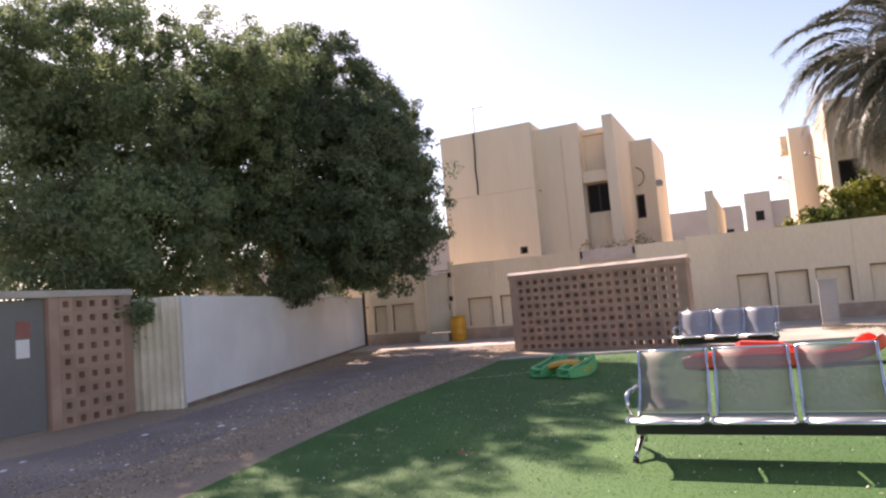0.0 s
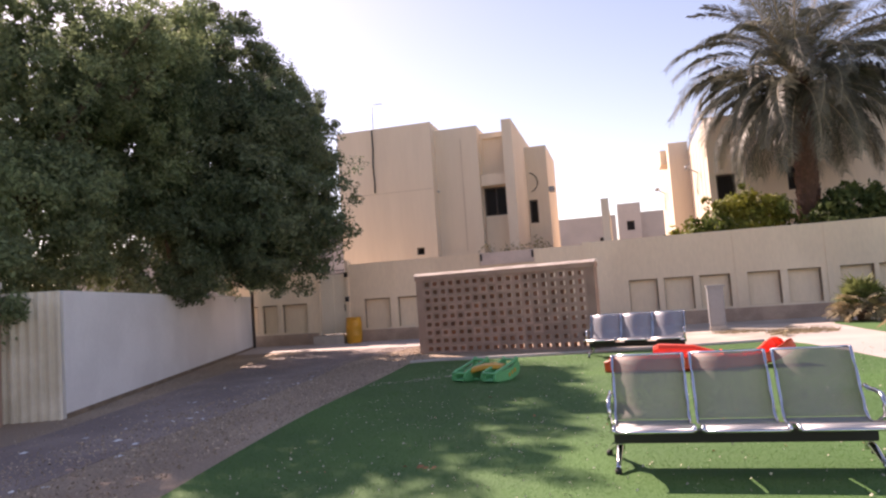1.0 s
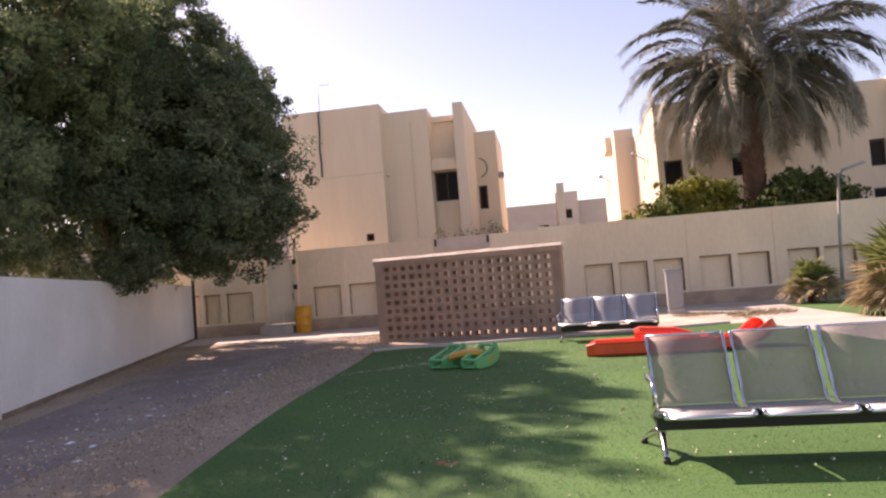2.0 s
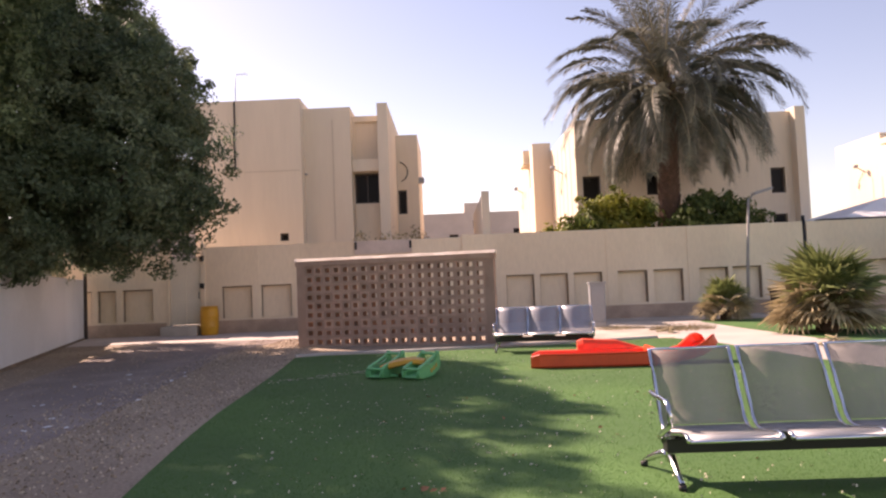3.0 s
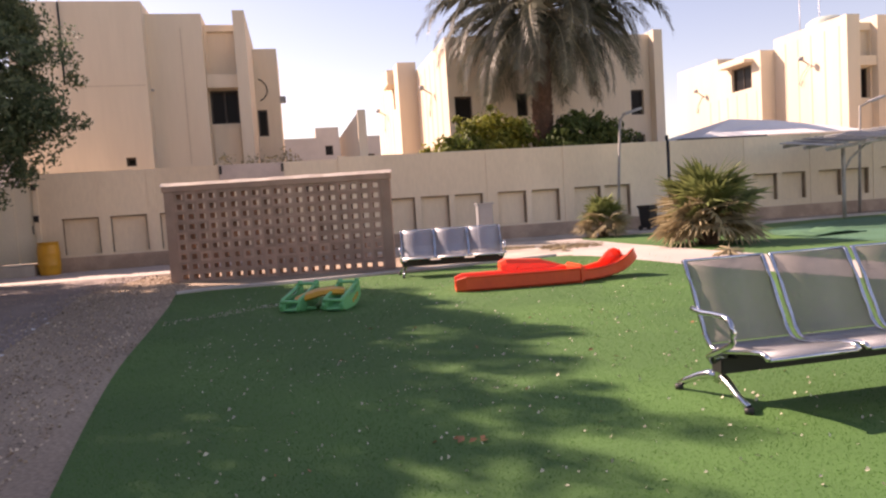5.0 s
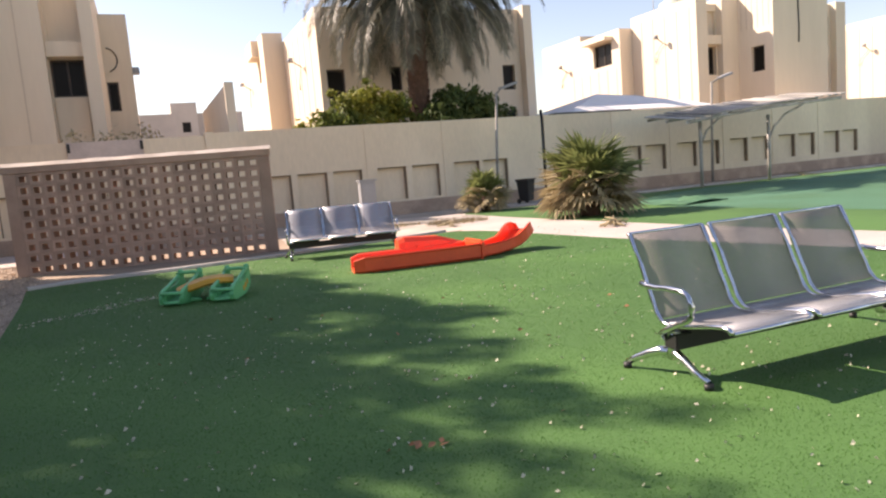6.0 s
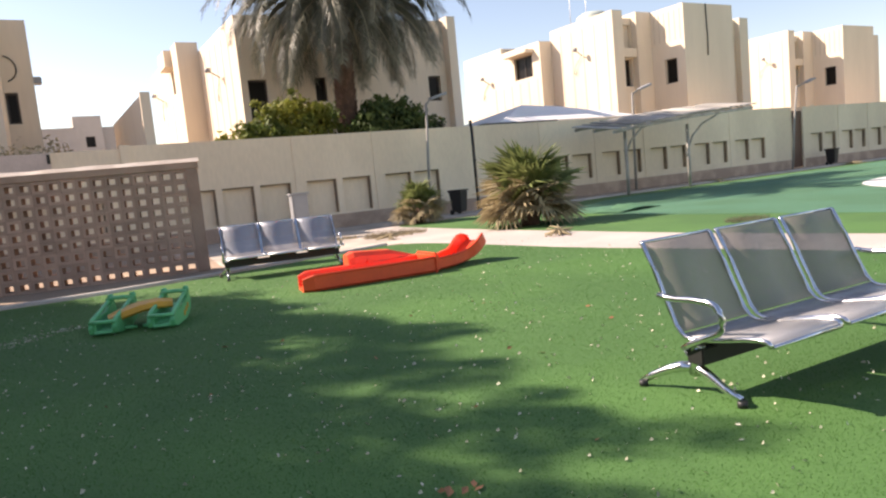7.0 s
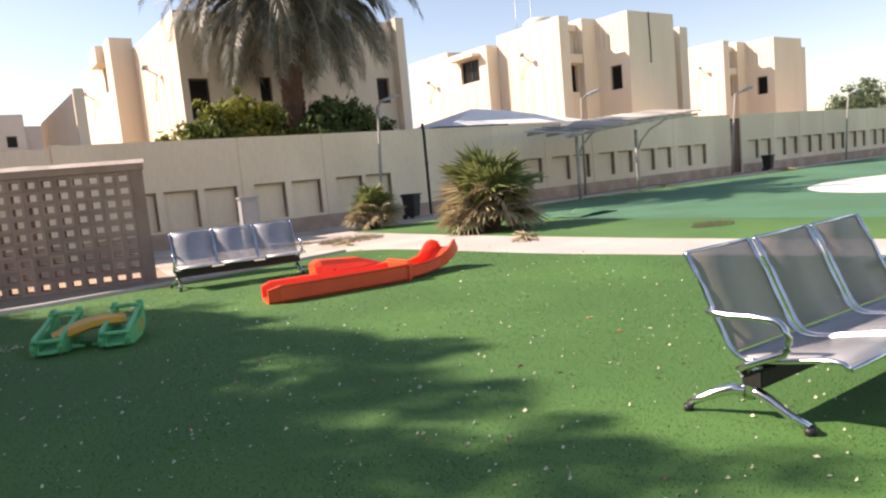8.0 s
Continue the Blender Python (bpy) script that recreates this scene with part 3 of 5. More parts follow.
def perforated(name, plane, base, metal, rough):
    m = bpy.data.materials.new(name)
    m.use_nodes = True
    nt = m.node_tree
    N, L = nt.nodes, nt.links
    b = N["Principled BSDF"]
    b.inputs["Base Color"].default_value = (*base, 1)
    b.inputs["Metallic"].default_value, b.inputs["Roughness"].default_value = metal, rough
    tc, sep = N.new("ShaderNodeTexCoord"), N.new("ShaderNodeSeparateXYZ")
    L.new(tc.outputs["Object"], sep.inputs[0])
    total = None
    for axis in plane:
        mu, fr, sb, sq = [N.new("ShaderNodeMath") for _ in range(4)]
        mu.operation, fr.operation, sb.operation, sq.operation = "MULTIPLY", "FRACT", "SUBTRACT", "POWER"
        mu.inputs[1].default_value, sb.inputs[1].default_value, sq.inputs[1].default_value = 115.0, 0.5, 2.0
        L.new(sep.outputs[axis], mu.inputs[0])
        L.new(mu.outputs[0], fr.inputs[0])
        L.new(fr.outputs[0], sb.inputs[0])
        ab = N.new("ShaderNodeMath")
        ab.operation = "ABSOLUTE"
        L.new(sb.outputs[0], ab.inputs[0])
        L.new(ab.outputs[0], sq.inputs[0])
        if total is None:
            total = sq
        else:
            ad = N.new("ShaderNodeMath")
            L.new(total.outputs[0], ad.inputs[0])
            L.new(sq.outputs[0], ad.inputs[1])
            total = ad
    ls, tr, mx = N.new("ShaderNodeMath"), N.new("ShaderNodeBsdfTransparent"), N.new("ShaderNodeMixShader")
    ls.operation = "LESS_THAN"
    ls.inputs[1].default_value = 0.075
    L.new(total.outputs[0], ls.inputs[0])
    L.new(ls.outputs[0], mx.inputs[0])
    L.new(b.outputs[0], mx.inputs[1])
    L.new(tr.outputs[0], mx.inputs[2])
    L.new(mx.outputs[0], N["Material Output"].inputs[0])
    return m


M_perf_back = perforated("perforated_back_steel", ("X", "Z"), (0.27, 0.248, 0.222), 0.3, 0.55)
# same sheet as the backs; paler base colour carries the sky's reflection
M_perf_seat_lit = perforated("sky_lit_seat_steel", ("X", "Y"), (0.52, 0.51, 0.50), 0.6, 0.42)
# bluish base colour stands in for sky mirrored in the far bench
M_perf_sky = perforated("sky_tinted_perforated_steel", ("X", "Z"), (0.31, 0.33, 0.38), 0.3, 0.45)


def strip(profile, w, t=0.003):
    """A bent sheet along a side profile (y, z)."""
    bm = bmesh.new()
    k = len(profile)
    v = []
    for y, z in profile:
        v.append([bm.verts.new((s * w / 2, y, z + dz)) for dz in (0, -t) for s in (-1, 1)])
    for a, b in zip(v, v[1:]):
        bm.faces.new((a[0], a[1], b[1], b[0])).smooth = True
        bm.faces.new((a[3], a[2], b[2], b[3])).smooth = True
        bm.faces.new((a[1], a[3], b[3], b[1]))
        bm.faces.new((a[2], a[0], b[0], b[2]))
    bm.faces.new((v[0][1], v[0][0], v[0][2], v[0][3]))
    bm.faces.new((v[-1][0], v[-1][1], v[-1][3], v[-1][2]))
    return bm


BACK = [(0.285, 0.763), (0.272, 0.757), (0.235, 0.69), (0.19, 0.60), (0.145, 0.50), (0.105, 0.41), (0.07, 0.345), (0.045, 0.312)]
SEAT = [(0.038, 0.305), (0.01, 0.29), (-0.03, 0.284), (-0.10, 0.29), (-0.22, 0.312), (-0.33, 0.335), (-0.41, 0.345), (-0.45, 0.34), (-0.47, 0.32)]


def bench(m, label, back_steel, wide):
    b = thing("waiting_bench", label, "bench", m, "metal benches")
    for x in (-0.58, 0.0, 0.58):
        o = part("backrest", strip(BACK, wide), back_steel, b)
        o.location.x = x
        o = part("seat", strip(SEAT, 0.50), M_perf_seat_lit, b)
        o.location.x = x
        for s in (-1, 1):
            pts = [(0, y, z) for y, z in BACK + SEAT]
            o = part("side_rail", tube(bmesh.new(), pts, 0.013, 8), M_chrome, b, "chrome edge rail")
            o.location.x = x + s * (wide / 2 + 0.012)
        o = part("top_rail", tube(bmesh.new(), [(-0.255, 0.285, 0.763), (0.255, 0.285, 0.763)], 0.010, 8), M_chrome, b)
        o.location.x = x
        o = part("front_rail", tube(bmesh.new(), [(-0.255, -0.470, 0.320), (0.255, -0.470, 0.320)], 0.010, 8), M_chrome, b)
        o.location.x = x
        o = part("bracket", boxed(-0.2, 0.2, -0.12, 0.02, 0.25, 0.28, 0.004), M_black, b)
        o.location.x = x
    part("beam", boxed(-0.86, 0.86, -0.10, 0.0, 0.165, 0.25, 0.006), M_black, b, "black steel beam")
    for s in (-1, 1):
        x = s * 0.82
        bm = tube(bmesh.new(), [(x, -0.04, 0.265), (x, -0.03, 0.19), (x, -0.01, 0.10)], 0, 12, [0.045, 0.036, 0.03])
        part("column", bm, M_chrome, b, "chrome leg column")
        for e, reach in ((-1, 0.30), (1, 0.25)):
            o = s * (0.10 if e > 0 else 0.02)
            pts = [(x, 0.0, 0.135), (x + o * 0.2, e * 0.06, 0.13), (x + o * 0.45, e * 0.12, 0.108), (x + o * 0.75, e * 0.20, 0.068), (x + o, e * reach, 0.035)]
            part("leg", tube(bmesh.new(), pts, 0, 10, [0.028, 0.027, 0.024, 0.02, 0.017]), M_chrome, b, "splayed chrome leg")
            part("foot", tube(bmesh.new(), [(x + o, e * reach, 0.0), (x + o, e * reach, 0.034)], 0.024, 12), M_black, b, "black rubber foot")
        xa = s * 0.875
        pts = [(xa - s * 0.03, 0.0, 0.21), (xa, 0.0, 0.245), (xa, -0.06, 0.28), (xa, -0.15, 0.32)] + arc((xa, -0.155, 0.41), 0.085, 245, 90, 8)[1:] + [(xa, -0.06, 0.497), (xa, 0.03, 0.49), (xa, 0.10, 0.492), (xa, 0.15, 0.50)]
        part("armrest", tube(bmesh.new(), pts, 0.017, 10), M_chrome, b, "bent chrome armrest")
    return b


bench1 = bench(pose(5.54, -10.84, 0.012, 0, 0, -1.0), "three seat perforated chrome bench standing on the turf", M_perf_back, 0.50)
bench2 = bench(pose(5.00, -2.88, 0.012, 0, 0, -9.5), "three seat perforated chrome bench before the block screen", M_perf_sky, 0.535)

# ---- toys ----
LZ = 0.014


def sweep(bm, line, profile):
    """A closed profile (across, up) along a line of (x, y, z, turn, scale)."""
    rings = []
    for i, (x, y, z, lean, sc) in enumerate(line):
        p, q = line[max(i - 1, 0)], line[min(i + 1, len(line) - 1)]
        d = Vector((q[0] - p[0], q[1] - p[1], q[2] - p[2])).normalized()
        side_v = Vector((-d.y, d.x, 0)).normalized()
        up = d.cross(side_v) * -1
        up = up if up.z > 0 else -up
        ca, sa = math.cos(radians(lean)), math.sin(radians(lean))
        rings.append([bm.verts.new(Vector((x, y, z)) + (side_v * (a * ca - b * sa) + up * (a * sa + b * ca)) * sc) for a, b in profile])
    k = len(profile)
    for r0, r1 in zip(rings, rings[1:]):
        for i in range(k):
            bm.faces.new((r0[i], r0[(i + 1) % k], r1[(i + 1) % k], r1[i]))
    bm.faces.new(rings[0][::-1])
    bm.faces.new(rings[-1])
    bmesh.ops.recalc_face_normals(bm, faces=bm.faces)
    return bm


slide = thing("toy_slide", "red plastic toy slide lying toppled on the turf", "toy slide", pose(0, 0, LZ))
U = [(-0.20, 0.0), (0.20, 0.0), (0.235, 0.03), (0.235, 0.175), (0.25, 0.195), (0.235, 0.21), (0.20, 0.20), (0.185, 0.05), (-0.185, 0.05), (-0.20, 0.20), (-0.235, 0.21), (-0.25, 0.195), (-0.235, 0.175), (-0.235, 0.03)]
line = [(4.50, -5.20, 0.0, 0, 0.80), (4.62, -5.22, 0.0, 0, 1.0), (5.1, -5.27, 0.0, 0, 1.0), (5.6, -5.32, 0.0, 0, 1.0), (6.05, -5.35, 0.0, 0, 1.02), (6.18, -5.35, 0.0, 0, 1.04)]
chute = part("chute", sweep(bmesh.new(), line, U), M_red, slide)
line = [(6.20, -5.34, 0.01, 0, 0.78), (6.5, -5.28, 0.02, 0, 0.78), (6.75, -5.20, 0.05, 0, 0.8), (6.88, -5.16, 0.09, 0, 0.88), (6.98, -5.12, 0.145, 0, 0.92), (7.07, -5.08, 0.20, 0, 0.92), (7.13, -5.06, 0.235, 0, 0.82), (7.155, -5.05, 0.25, 0, 0.58)]
part("chute_lip", sweep(bmesh.new(), line, U), M_red, slide, "upturned red slide end")
part("collar", boxed(6.13, 6.22, -5.62, -5.08, 0.0, 0.25, 0.03), M_red, slide)
bm = sweep(bmesh.new(), [(5.22, -4.92, 0.0, 0, 1.0), (5.30, -4.93, 0.0, 0, 1.1), (5.8, -4.98, 0.0, 0, 1.0), (6.25, -5.02, 0.0, 0, 0.55)], [(-0.13, 0.0), (0.13, 0.0), (0.15, 0.05), (0.13, 0.27), (0.09, 0.32), (-0.09, 0.32), (-0.13, 0.27), (-0.15, 0.05)])
part("ladder_side", bm, M_red, slide)
part("ladder_rung", tube(bmesh.new(), [(5.45, -5.12, 0.22), (5.45, -5.03, 0.22)], 0.02), M_red, slide)

rocker = thing("toy_rocker", "green and yellow plastic two seat rocker on the turf", "toy", pose(2.68, -5.66, LZ, 0, 0, -22) @ Matrix.Diagonal((1, 1, 0.86, 1)))
part("plank", sweep(bmesh.new(), [(-0.27, -0.10, 0.10, 0, 1.1), (-0.15, -0.06, 0.145, 0, 1.25), (0.0, 0.0, 0.185, 0, 1.3), (0.15, 0.06, 0.195, 0, 1.25), (0.27, 0.10, 0.18, 0, 1.1)], [(-0.10, 0), (0.10, 0), (0.12, 0.02), (0.10, 0.065), (0.04, 0.08), (-0.04, 0.08), (-0.10, 0.065), (-0.12, 0.02)]), M_yellow, rocker, "orange yellow plank")
TROUGH = [(-0.10, 0.0), (0.10, 0.0), (0.125, 0.05), (0.125, 0.13), (0.10, 0.135), (0.09, 0.045), (-0.09, 0.045), (-0.10, 0.135), (-0.125, 0.13), (-0.125, 0.05)]
for s in (-1, 1):
    x = s * 0.27
    seat = part("seat", sweep(bmesh.new(), [(x, -0.36, 0.035, 0, 0.72), (x, -0.31, 0.008, 0, 0.95), (x, -0.15, 0.008, 0, 1.05), (x, 0.08, 0.03, 0, 1.05), (x, 0.26, 0.09, 0, 1.0), (x, 0.35, 0.15, 0, 0.85)], TROUGH), M_green, rocker, "moulded green seat")
    for e in (-1, 1):
        a = x + e * 0.11
        part("rail", tube(bmesh.new(), [(a, -0.33, 0.10), (a, -0.34, 0.15), (a, -0.28, 0.185), (a, -0.05, 0.235), (a, 0.14, 0.285), (a, 0.26, 0.31), (a, 0.33, 0.27), (a, 0.35, 0.16)], 0, 8, [0.022, 0.024, 0.024, 0.022, 0.022, 0.026, 0.026, 0.022]), M_green, rocker)
        outline_yz = [(-0.35, 0.03), (-0.37, 0.10), (-0.34, 0.15), (-0.24, 0.185), (-0.05, 0.20), (0.10, 0.205), (0.20, 0.25), (0.26, 0.30), (0.32, 0.29), (0.37, 0.22), (0.36, 0.12), (0.28, 0.05), (0.12, 0.0), (-0.22, 0.0)]
        bm = bmesh.new()
        near, far_side = [[bm.verts.new((a + w, y, z)) for y, z in outline_yz] for w in (-0.022, 0.022)]
        bm.faces.new(near[::-1])
        bm.faces.new(far_side)
        for k in range(len(near)):
            n = (k + 1) % len(near)
            bm.faces.new((near[k], near[n], far_side[n], far_side[k]))
        bmesh.ops.recalc_face_normals(bm, faces=bm.faces)
        bmesh.ops.bevel(bm, geom=list(bm.edges), offset=0.008, segments=2, affect="EDGES")
        part("side_panel", bm, M_green, rocker, "rounded green side panel")
        part("knob", tube(bmesh.new(), [(a, 0.29, 0.29), (a, 0.30, 0.325), (a, 0.30, 0.36), (a, 0.30, 0.375)], 0, 10, [0.028, 0.034, 0.032, 0.015]), M_green, rocker)
    part("handle", tube(bmesh.new(), [(x - 0.13, 0.22, 0.315), (x - 0.06, 0.22, 0.335), (x + 0.06, 0.22, 0.335), (x + 0.13, 0.22, 0.315)], 0.024, 8), M_green, rocker)
    part("front_rail", tube(bmesh.new(), [(x - 0.11, -0.34, 0.16), (x, -0.37, 0.165), (x + 0.11, -0.34, 0.16)], 0.022, 8), M_green, rocker)
    part("foot", tube(bmesh.new(), [(x - s * 0.24, -0.12, 0.022), (x - s * 0.12, -0.12, 0.03), (x, -0.12, 0.04)], 0, 8, [0.02, 0.03, 0.03]), M_green, rocker)
    for k in range(3):
        part("slot", boxed(min(x + s * 0.125, x + s * 0.139), max(x + s * 0.125, x + s * 0.139), 0.02 + 0.08 * k, 0.06 + 0.08 * k, 0.06 + 0.03 * k, 0.125 + 0.03 * k, 0.003), M_yellow, rocker, "orange slotted inset")

# ---- street furniture ----
cab = thing("electric_cabinet", "grey metal electric cabinet on a short plinth", "cabinet", pose(7.10, 2.5, 0))
part("plinth", boxed(-0.20, 0.20, -0.14, 0.14, 0.0, 0.12, 0.01), M_kerb, cab)
part("cabinet_body", boxed(-0.19, 0.19, -0.12, 0.12, 0.121, 1.10, 0.01), M_grey, cab)
part("cabinet_door", boxed(-0.16, 0.16, -0.135, -0.121, 0.18, 1.04, 0.004), M_grey, cab)
part("roof", boxed(-0.22, 0.22, -0.15, 0.15, 1.101, 1.15, 0.01), M_grey, cab)


def wheelie(m, label):
    b = thing("wheelie_bin", label, "bin", m, "bins")
    bm = boxed(-0.26, 0.26, -0.30, 0.30, 0.10, 0.92)
    for v in bm.verts:
        if v.co.z < 0.5:
            v.co.x *= 0.78
            v.co.y *= 0.75
    bmesh.ops.bevel(bm, geom=list(bm.edges), offset=0.03, segments=2, affect="EDGES")
    part("bin_body", bm, M_black, b)
    part("lid", boxed(-0.29, 0.29, -0.34, 0.34, 0.925, 0.99, 0.02), M_black, b)
    part("handle", tube(bmesh.new(), [(-0.2, 0.36, 0.90), (0.2, 0.36, 0.90)], 0.018), M_black, b)
    for s in (-1, 1):
        part("wheel", tube(bmesh.new(), [(s * 0.21, 0.20, 0.10), (s * 0.26, 0.20, 0.10)], 0.10, 16), M_black, b)
    return b


wheelie(pose(12.85, 4.75, 0.0, 0, 0, 20) @ Matrix.Scale(0.76, 4), "black plastic wheeled bin before the wall")
wheelie(pose(32.7, 4.9, 0.0, 0, 0, 5) @ Matrix.Scale(0.74, 4), "black plastic wheeled bin beside the brown gate")


def street_lamp(x, y, h, lean, reach, label):
    b = thing("street_lamp", label, "street lamp", pose(x, y, 0), "street lamps")
    part("pole", tube(bmesh.new(), [(0, 0, 0), (lean * 0.4, 0, h * 0.5), (lean, 0, h)], 0, 10, [0.052, 0.042, 0.036]), M_pole, b)
    part("arm", tube(bmesh.new(), [(lean, 0, h - 0.05), (lean + reach * 0.5, 0, h + 0.12)], 0.03, 8), M_pole, b)
    bm = boxed(-0.30, 0.30, -0.12, 0.12, -0.04, 0.04, 0.02)
    bm.transform(pose(lean + reach * 0.5 + 0.27, 0, h + 0.2, 0, -16, 0))
    part("lamp_head", bm, M_grey, b)
    return b


gate = thing("brown_gate", "brown metal gate in the boundary wall", "gate", pose(30.9, WY, 0), kind="structure")
part("gate_leaf", boxed(0.06, 0.89, 0.06, 0.12, 0.05, 2.55, 0.008), mat("brown_gate_paint", (0.13, 0.06, 0.035), 0.6), gate)
part("post", boxed(0.0, 0.06, -0.02, 0.25, 0, 2.72), M_wall, gate)
part("post", boxed(0.89, 0.95, -0.02, 0.25, 0, 2.72), M_wall, gate)
pipe = thing("down_pipe", "dark rainwater pipe in the wall joint", "pipe", pose(14.14, WY + 0.05, 0))
part("pipe_run", tube(bmesh.new(), [(0, 0, 0), (0, 0, 2.9)], 0.05, 10), M_black, pipe)
part("clip", boxed(-0.07, 0.07, -0.06, 0.06, 1.6, 1.64), M_black, pipe)

M_slat = mat("weathered_slat", (0.42, 0.40, 0.37), 0.85, var=0.2, piece=0.25)
canopy = thing("shade_canopy", "weathered steel shade canopy with a slatted roof", "canopy", pose(0, 0, 0))
for x in (18.2, 21.1):
    part("post", tube(bmesh.new(), [(x, 3.0, 0), (x, 3.0, 2.15)], 0.055, 10), M_canopy, canopy)
    pts = [(x, 3.0, 1.35), (x + 0.25, 3.0, 1.75), (x + 0.75, 3.0, 2.12), (x + 1.6, 3.0, 2.42)]
    part("brace", tube(bmesh.new(), pts, 0.035, 8), M_canopy, canopy)
for y in (2.15, 3.0, 3.85):
    dz = 0.13 * (y - 3.0)
    part("purlin", tube(bmesh.new(), [(16.9, y, 2.12 + dz), (18.5, y, 2.30 + dz), (20.5, y, 2.46 + dz), (23.4, y, 2.62 + dz)], 0.055, 6), M_canopy, canopy)
for k in range(34):
    x = 16.95 + k * 0.195
    z = np.interp(x, [16.9, 18.5, 20.5, 23.4], [2.14, 2.32, 2.50, 2.68]) + 0.05
    bm = boxed(-0.085, 0.085, -1.0, 1.0, -0.018, 0.018, 0.004)
    bm.transform(pose(x, 3.0 + random.uniform(-0.16, 0.16), z + 0.03, 7.4, random.uniform(-7, 7), random.uniform(-4, 4)))
    part("slat", bm, M_slat, canopy)

tent = thing("tent_roof", "pale canvas car shade behind the boundary wall", "canopy", pose(0, 0, 0))
bm = bmesh.new()
c = [(15.9, 6.6, 2.85), (22.6, 6.6, 2.85), (22.6, 11.0, 2.85), (15.9, 11.0, 2.85)]
apex = [(18.3, 8.4, 3.62), (20.2, 8.4, 3.50)]
for q in ((c[0], c[1], apex[1], apex[0]), (c[2], c[3], apex[0], apex[1])):
    quad(bm, *q)
for q in ((c[1], c[2], apex[1]), (c[3], c[0], apex[0])):
    bm.faces.new([bm.verts.new(v) for v in q])
bmesh.ops.remove_doubles(bm, verts=bm.verts, dist=0.001)
r = bmesh.ops.solidify(bm, geom=list(bm.faces), thickness=0.04)
part("cover", bm, M_white, tent)
for x, y, z in c:
    part("post", tube(bmesh.new(), [(x + (0.1 if x < 20 else -0.1), y + (0.1 if y < 8 else -0.1), 0), (x + (0.1 if x < 20 else -0.1), y + (0.1 if y < 8 else -0.1), z - 0.03)], 0.04, 8), M_galv, tent)
part("edge_sheet", boxed(14.9, 18.0, 6.0, 6.5, 2.74, 2.80, 0.01), M_black, tent, "dark roofing sheet")

# ---- foliage ----


def leaf_cloud(name, blobs, clumps, per, size, material, parent, seed, hang=0.0, clump=0.5, spread=1.04):
    """Many small leaves in clumps over the outside of ellipsoids (x, y, z, rx, ry, rz)."""
    g = np.random.default_rng(seed)
    w = np.array([b[3] * b[4] + b[4] * b[5] + b[3] * b[5] for b in blobs])
    B = np.array(blobs)[g.choice(len(blobs), clumps, p=w / w.sum())]
    d = g.normal(size=(clumps, 3))
    d /= np.linalg.norm(d, axis=1, keepdims=True)
    lump = 1 + 0.13 * np.sin(d[:, :1] * 6 + d[:, 1:2] * 5 + B[:, :1] * 3) + 0.11 * np.sin(d[:, 2:] * 9 + d[:, :1] * 7)
    C = B[:, :3] + d * B[:, 3:] * lump * (0.70 + (spread - 0.70) * g.random((clumps, 1)) ** 1.25)
    C[:, 2] -= hang * g.random(clumps) * (d[:, 2] < 0)
    n = clumps * per
    ball = g.normal(size=(n, 3))
    ball *= (g.random((n, 1)) ** 0.4) / np.linalg.norm(ball, axis=1, keepdims=True)
    P = np.repeat(C, per, 0) + ball * np.repeat(g.uniform(0.45, 1.3, (clumps, 1)), per, 0) * clump * np.array([1.0, 1.0, 0.8])
    out = np.repeat(d, per, 0) + g.normal(size=(n, 3)) * 0.9
    nrm = out / np.linalg.norm(out, axis=1, keepdims=True)
    t = np.cross(nrm, g.normal(size=(n, 3)))
    t /= np.linalg.norm(t, axis=1, keepdims=True)
    s = np.cross(nrm, t)
    L = size * g.uniform(0.6, 1.3, (n, 1))
    V = np.stack([P - t * L, P + s * L * 0.42, P + t * L, P - s * L * 0.42], 1).reshape(-1, 3)
    me = bpy.data.meshes.new(name)
    me.vertices.add(4 * n)
    me.vertices.foreach_set("co", V.ravel())
    me.loops.add(4 * n)
    me.loops.foreach_set("vertex_index", np.arange(4 * n, dtype=np.int32))
    me.polygons.add(n)
    me.polygons.foreach_set("loop_start", np.arange(0, 4 * n, 4, dtype=np.int32))
    me.update()
    me.validate()
    me.materials.append(material)
    ob = new(name, me)
    ob.parent = parent
    return ob


def limbs(base, targets, r0):
    bm = bmesh.new()
    b = Vector(base)
    fork = b + Vector((0.1, 0.1, 1.3))
    tube(bm, [b, b + Vector((0.05, 0, 0.6)), fork], 0, 10, [r0 * 1.25, r0, r0 * 0.9])
    for i, t in enumerate(targets):
        t = Vector(t)
        mid = fork.lerp(t, 0.5) + Vector((0, 0, 0.3))
        tube(bm, [fork, mid, t], 0, 7, [r0 * 0.65, r0 * 0.4, r0 * 0.12])
    return bm


t1 = [(-4.6, -0.6, 4.6, 2.9, 3.0, 2.7), (-3.2, -1.4, 3.7, 2.1, 2.1, 1.5), (-4.85, -0.45, 7.6, 1.55, 1.55, 1.8), (-6.2, -0.8, 7.7, 1.5, 1.6, 1.6), (-6.4, -0.6, 5.8, 2.4, 2.8, 2.8), (-4.9, -3.0, 3.0, 1.5, 1.7, 1.4), (-3.3, -0.6, 5.6, 1.5, 1.6, 1.3), (-5.2, 2.0, 5.0, 2.0, 2.0, 2.2), (-4.6, 1.5, 7.1, 1.5, 1.5, 1.5), (-6.6, 3.4, 3.6, 1.8, 1.8, 1.6)]
tree = thing("tree", "tall dense dark green tree overhanging the white wall", "tree", group="garden trees")
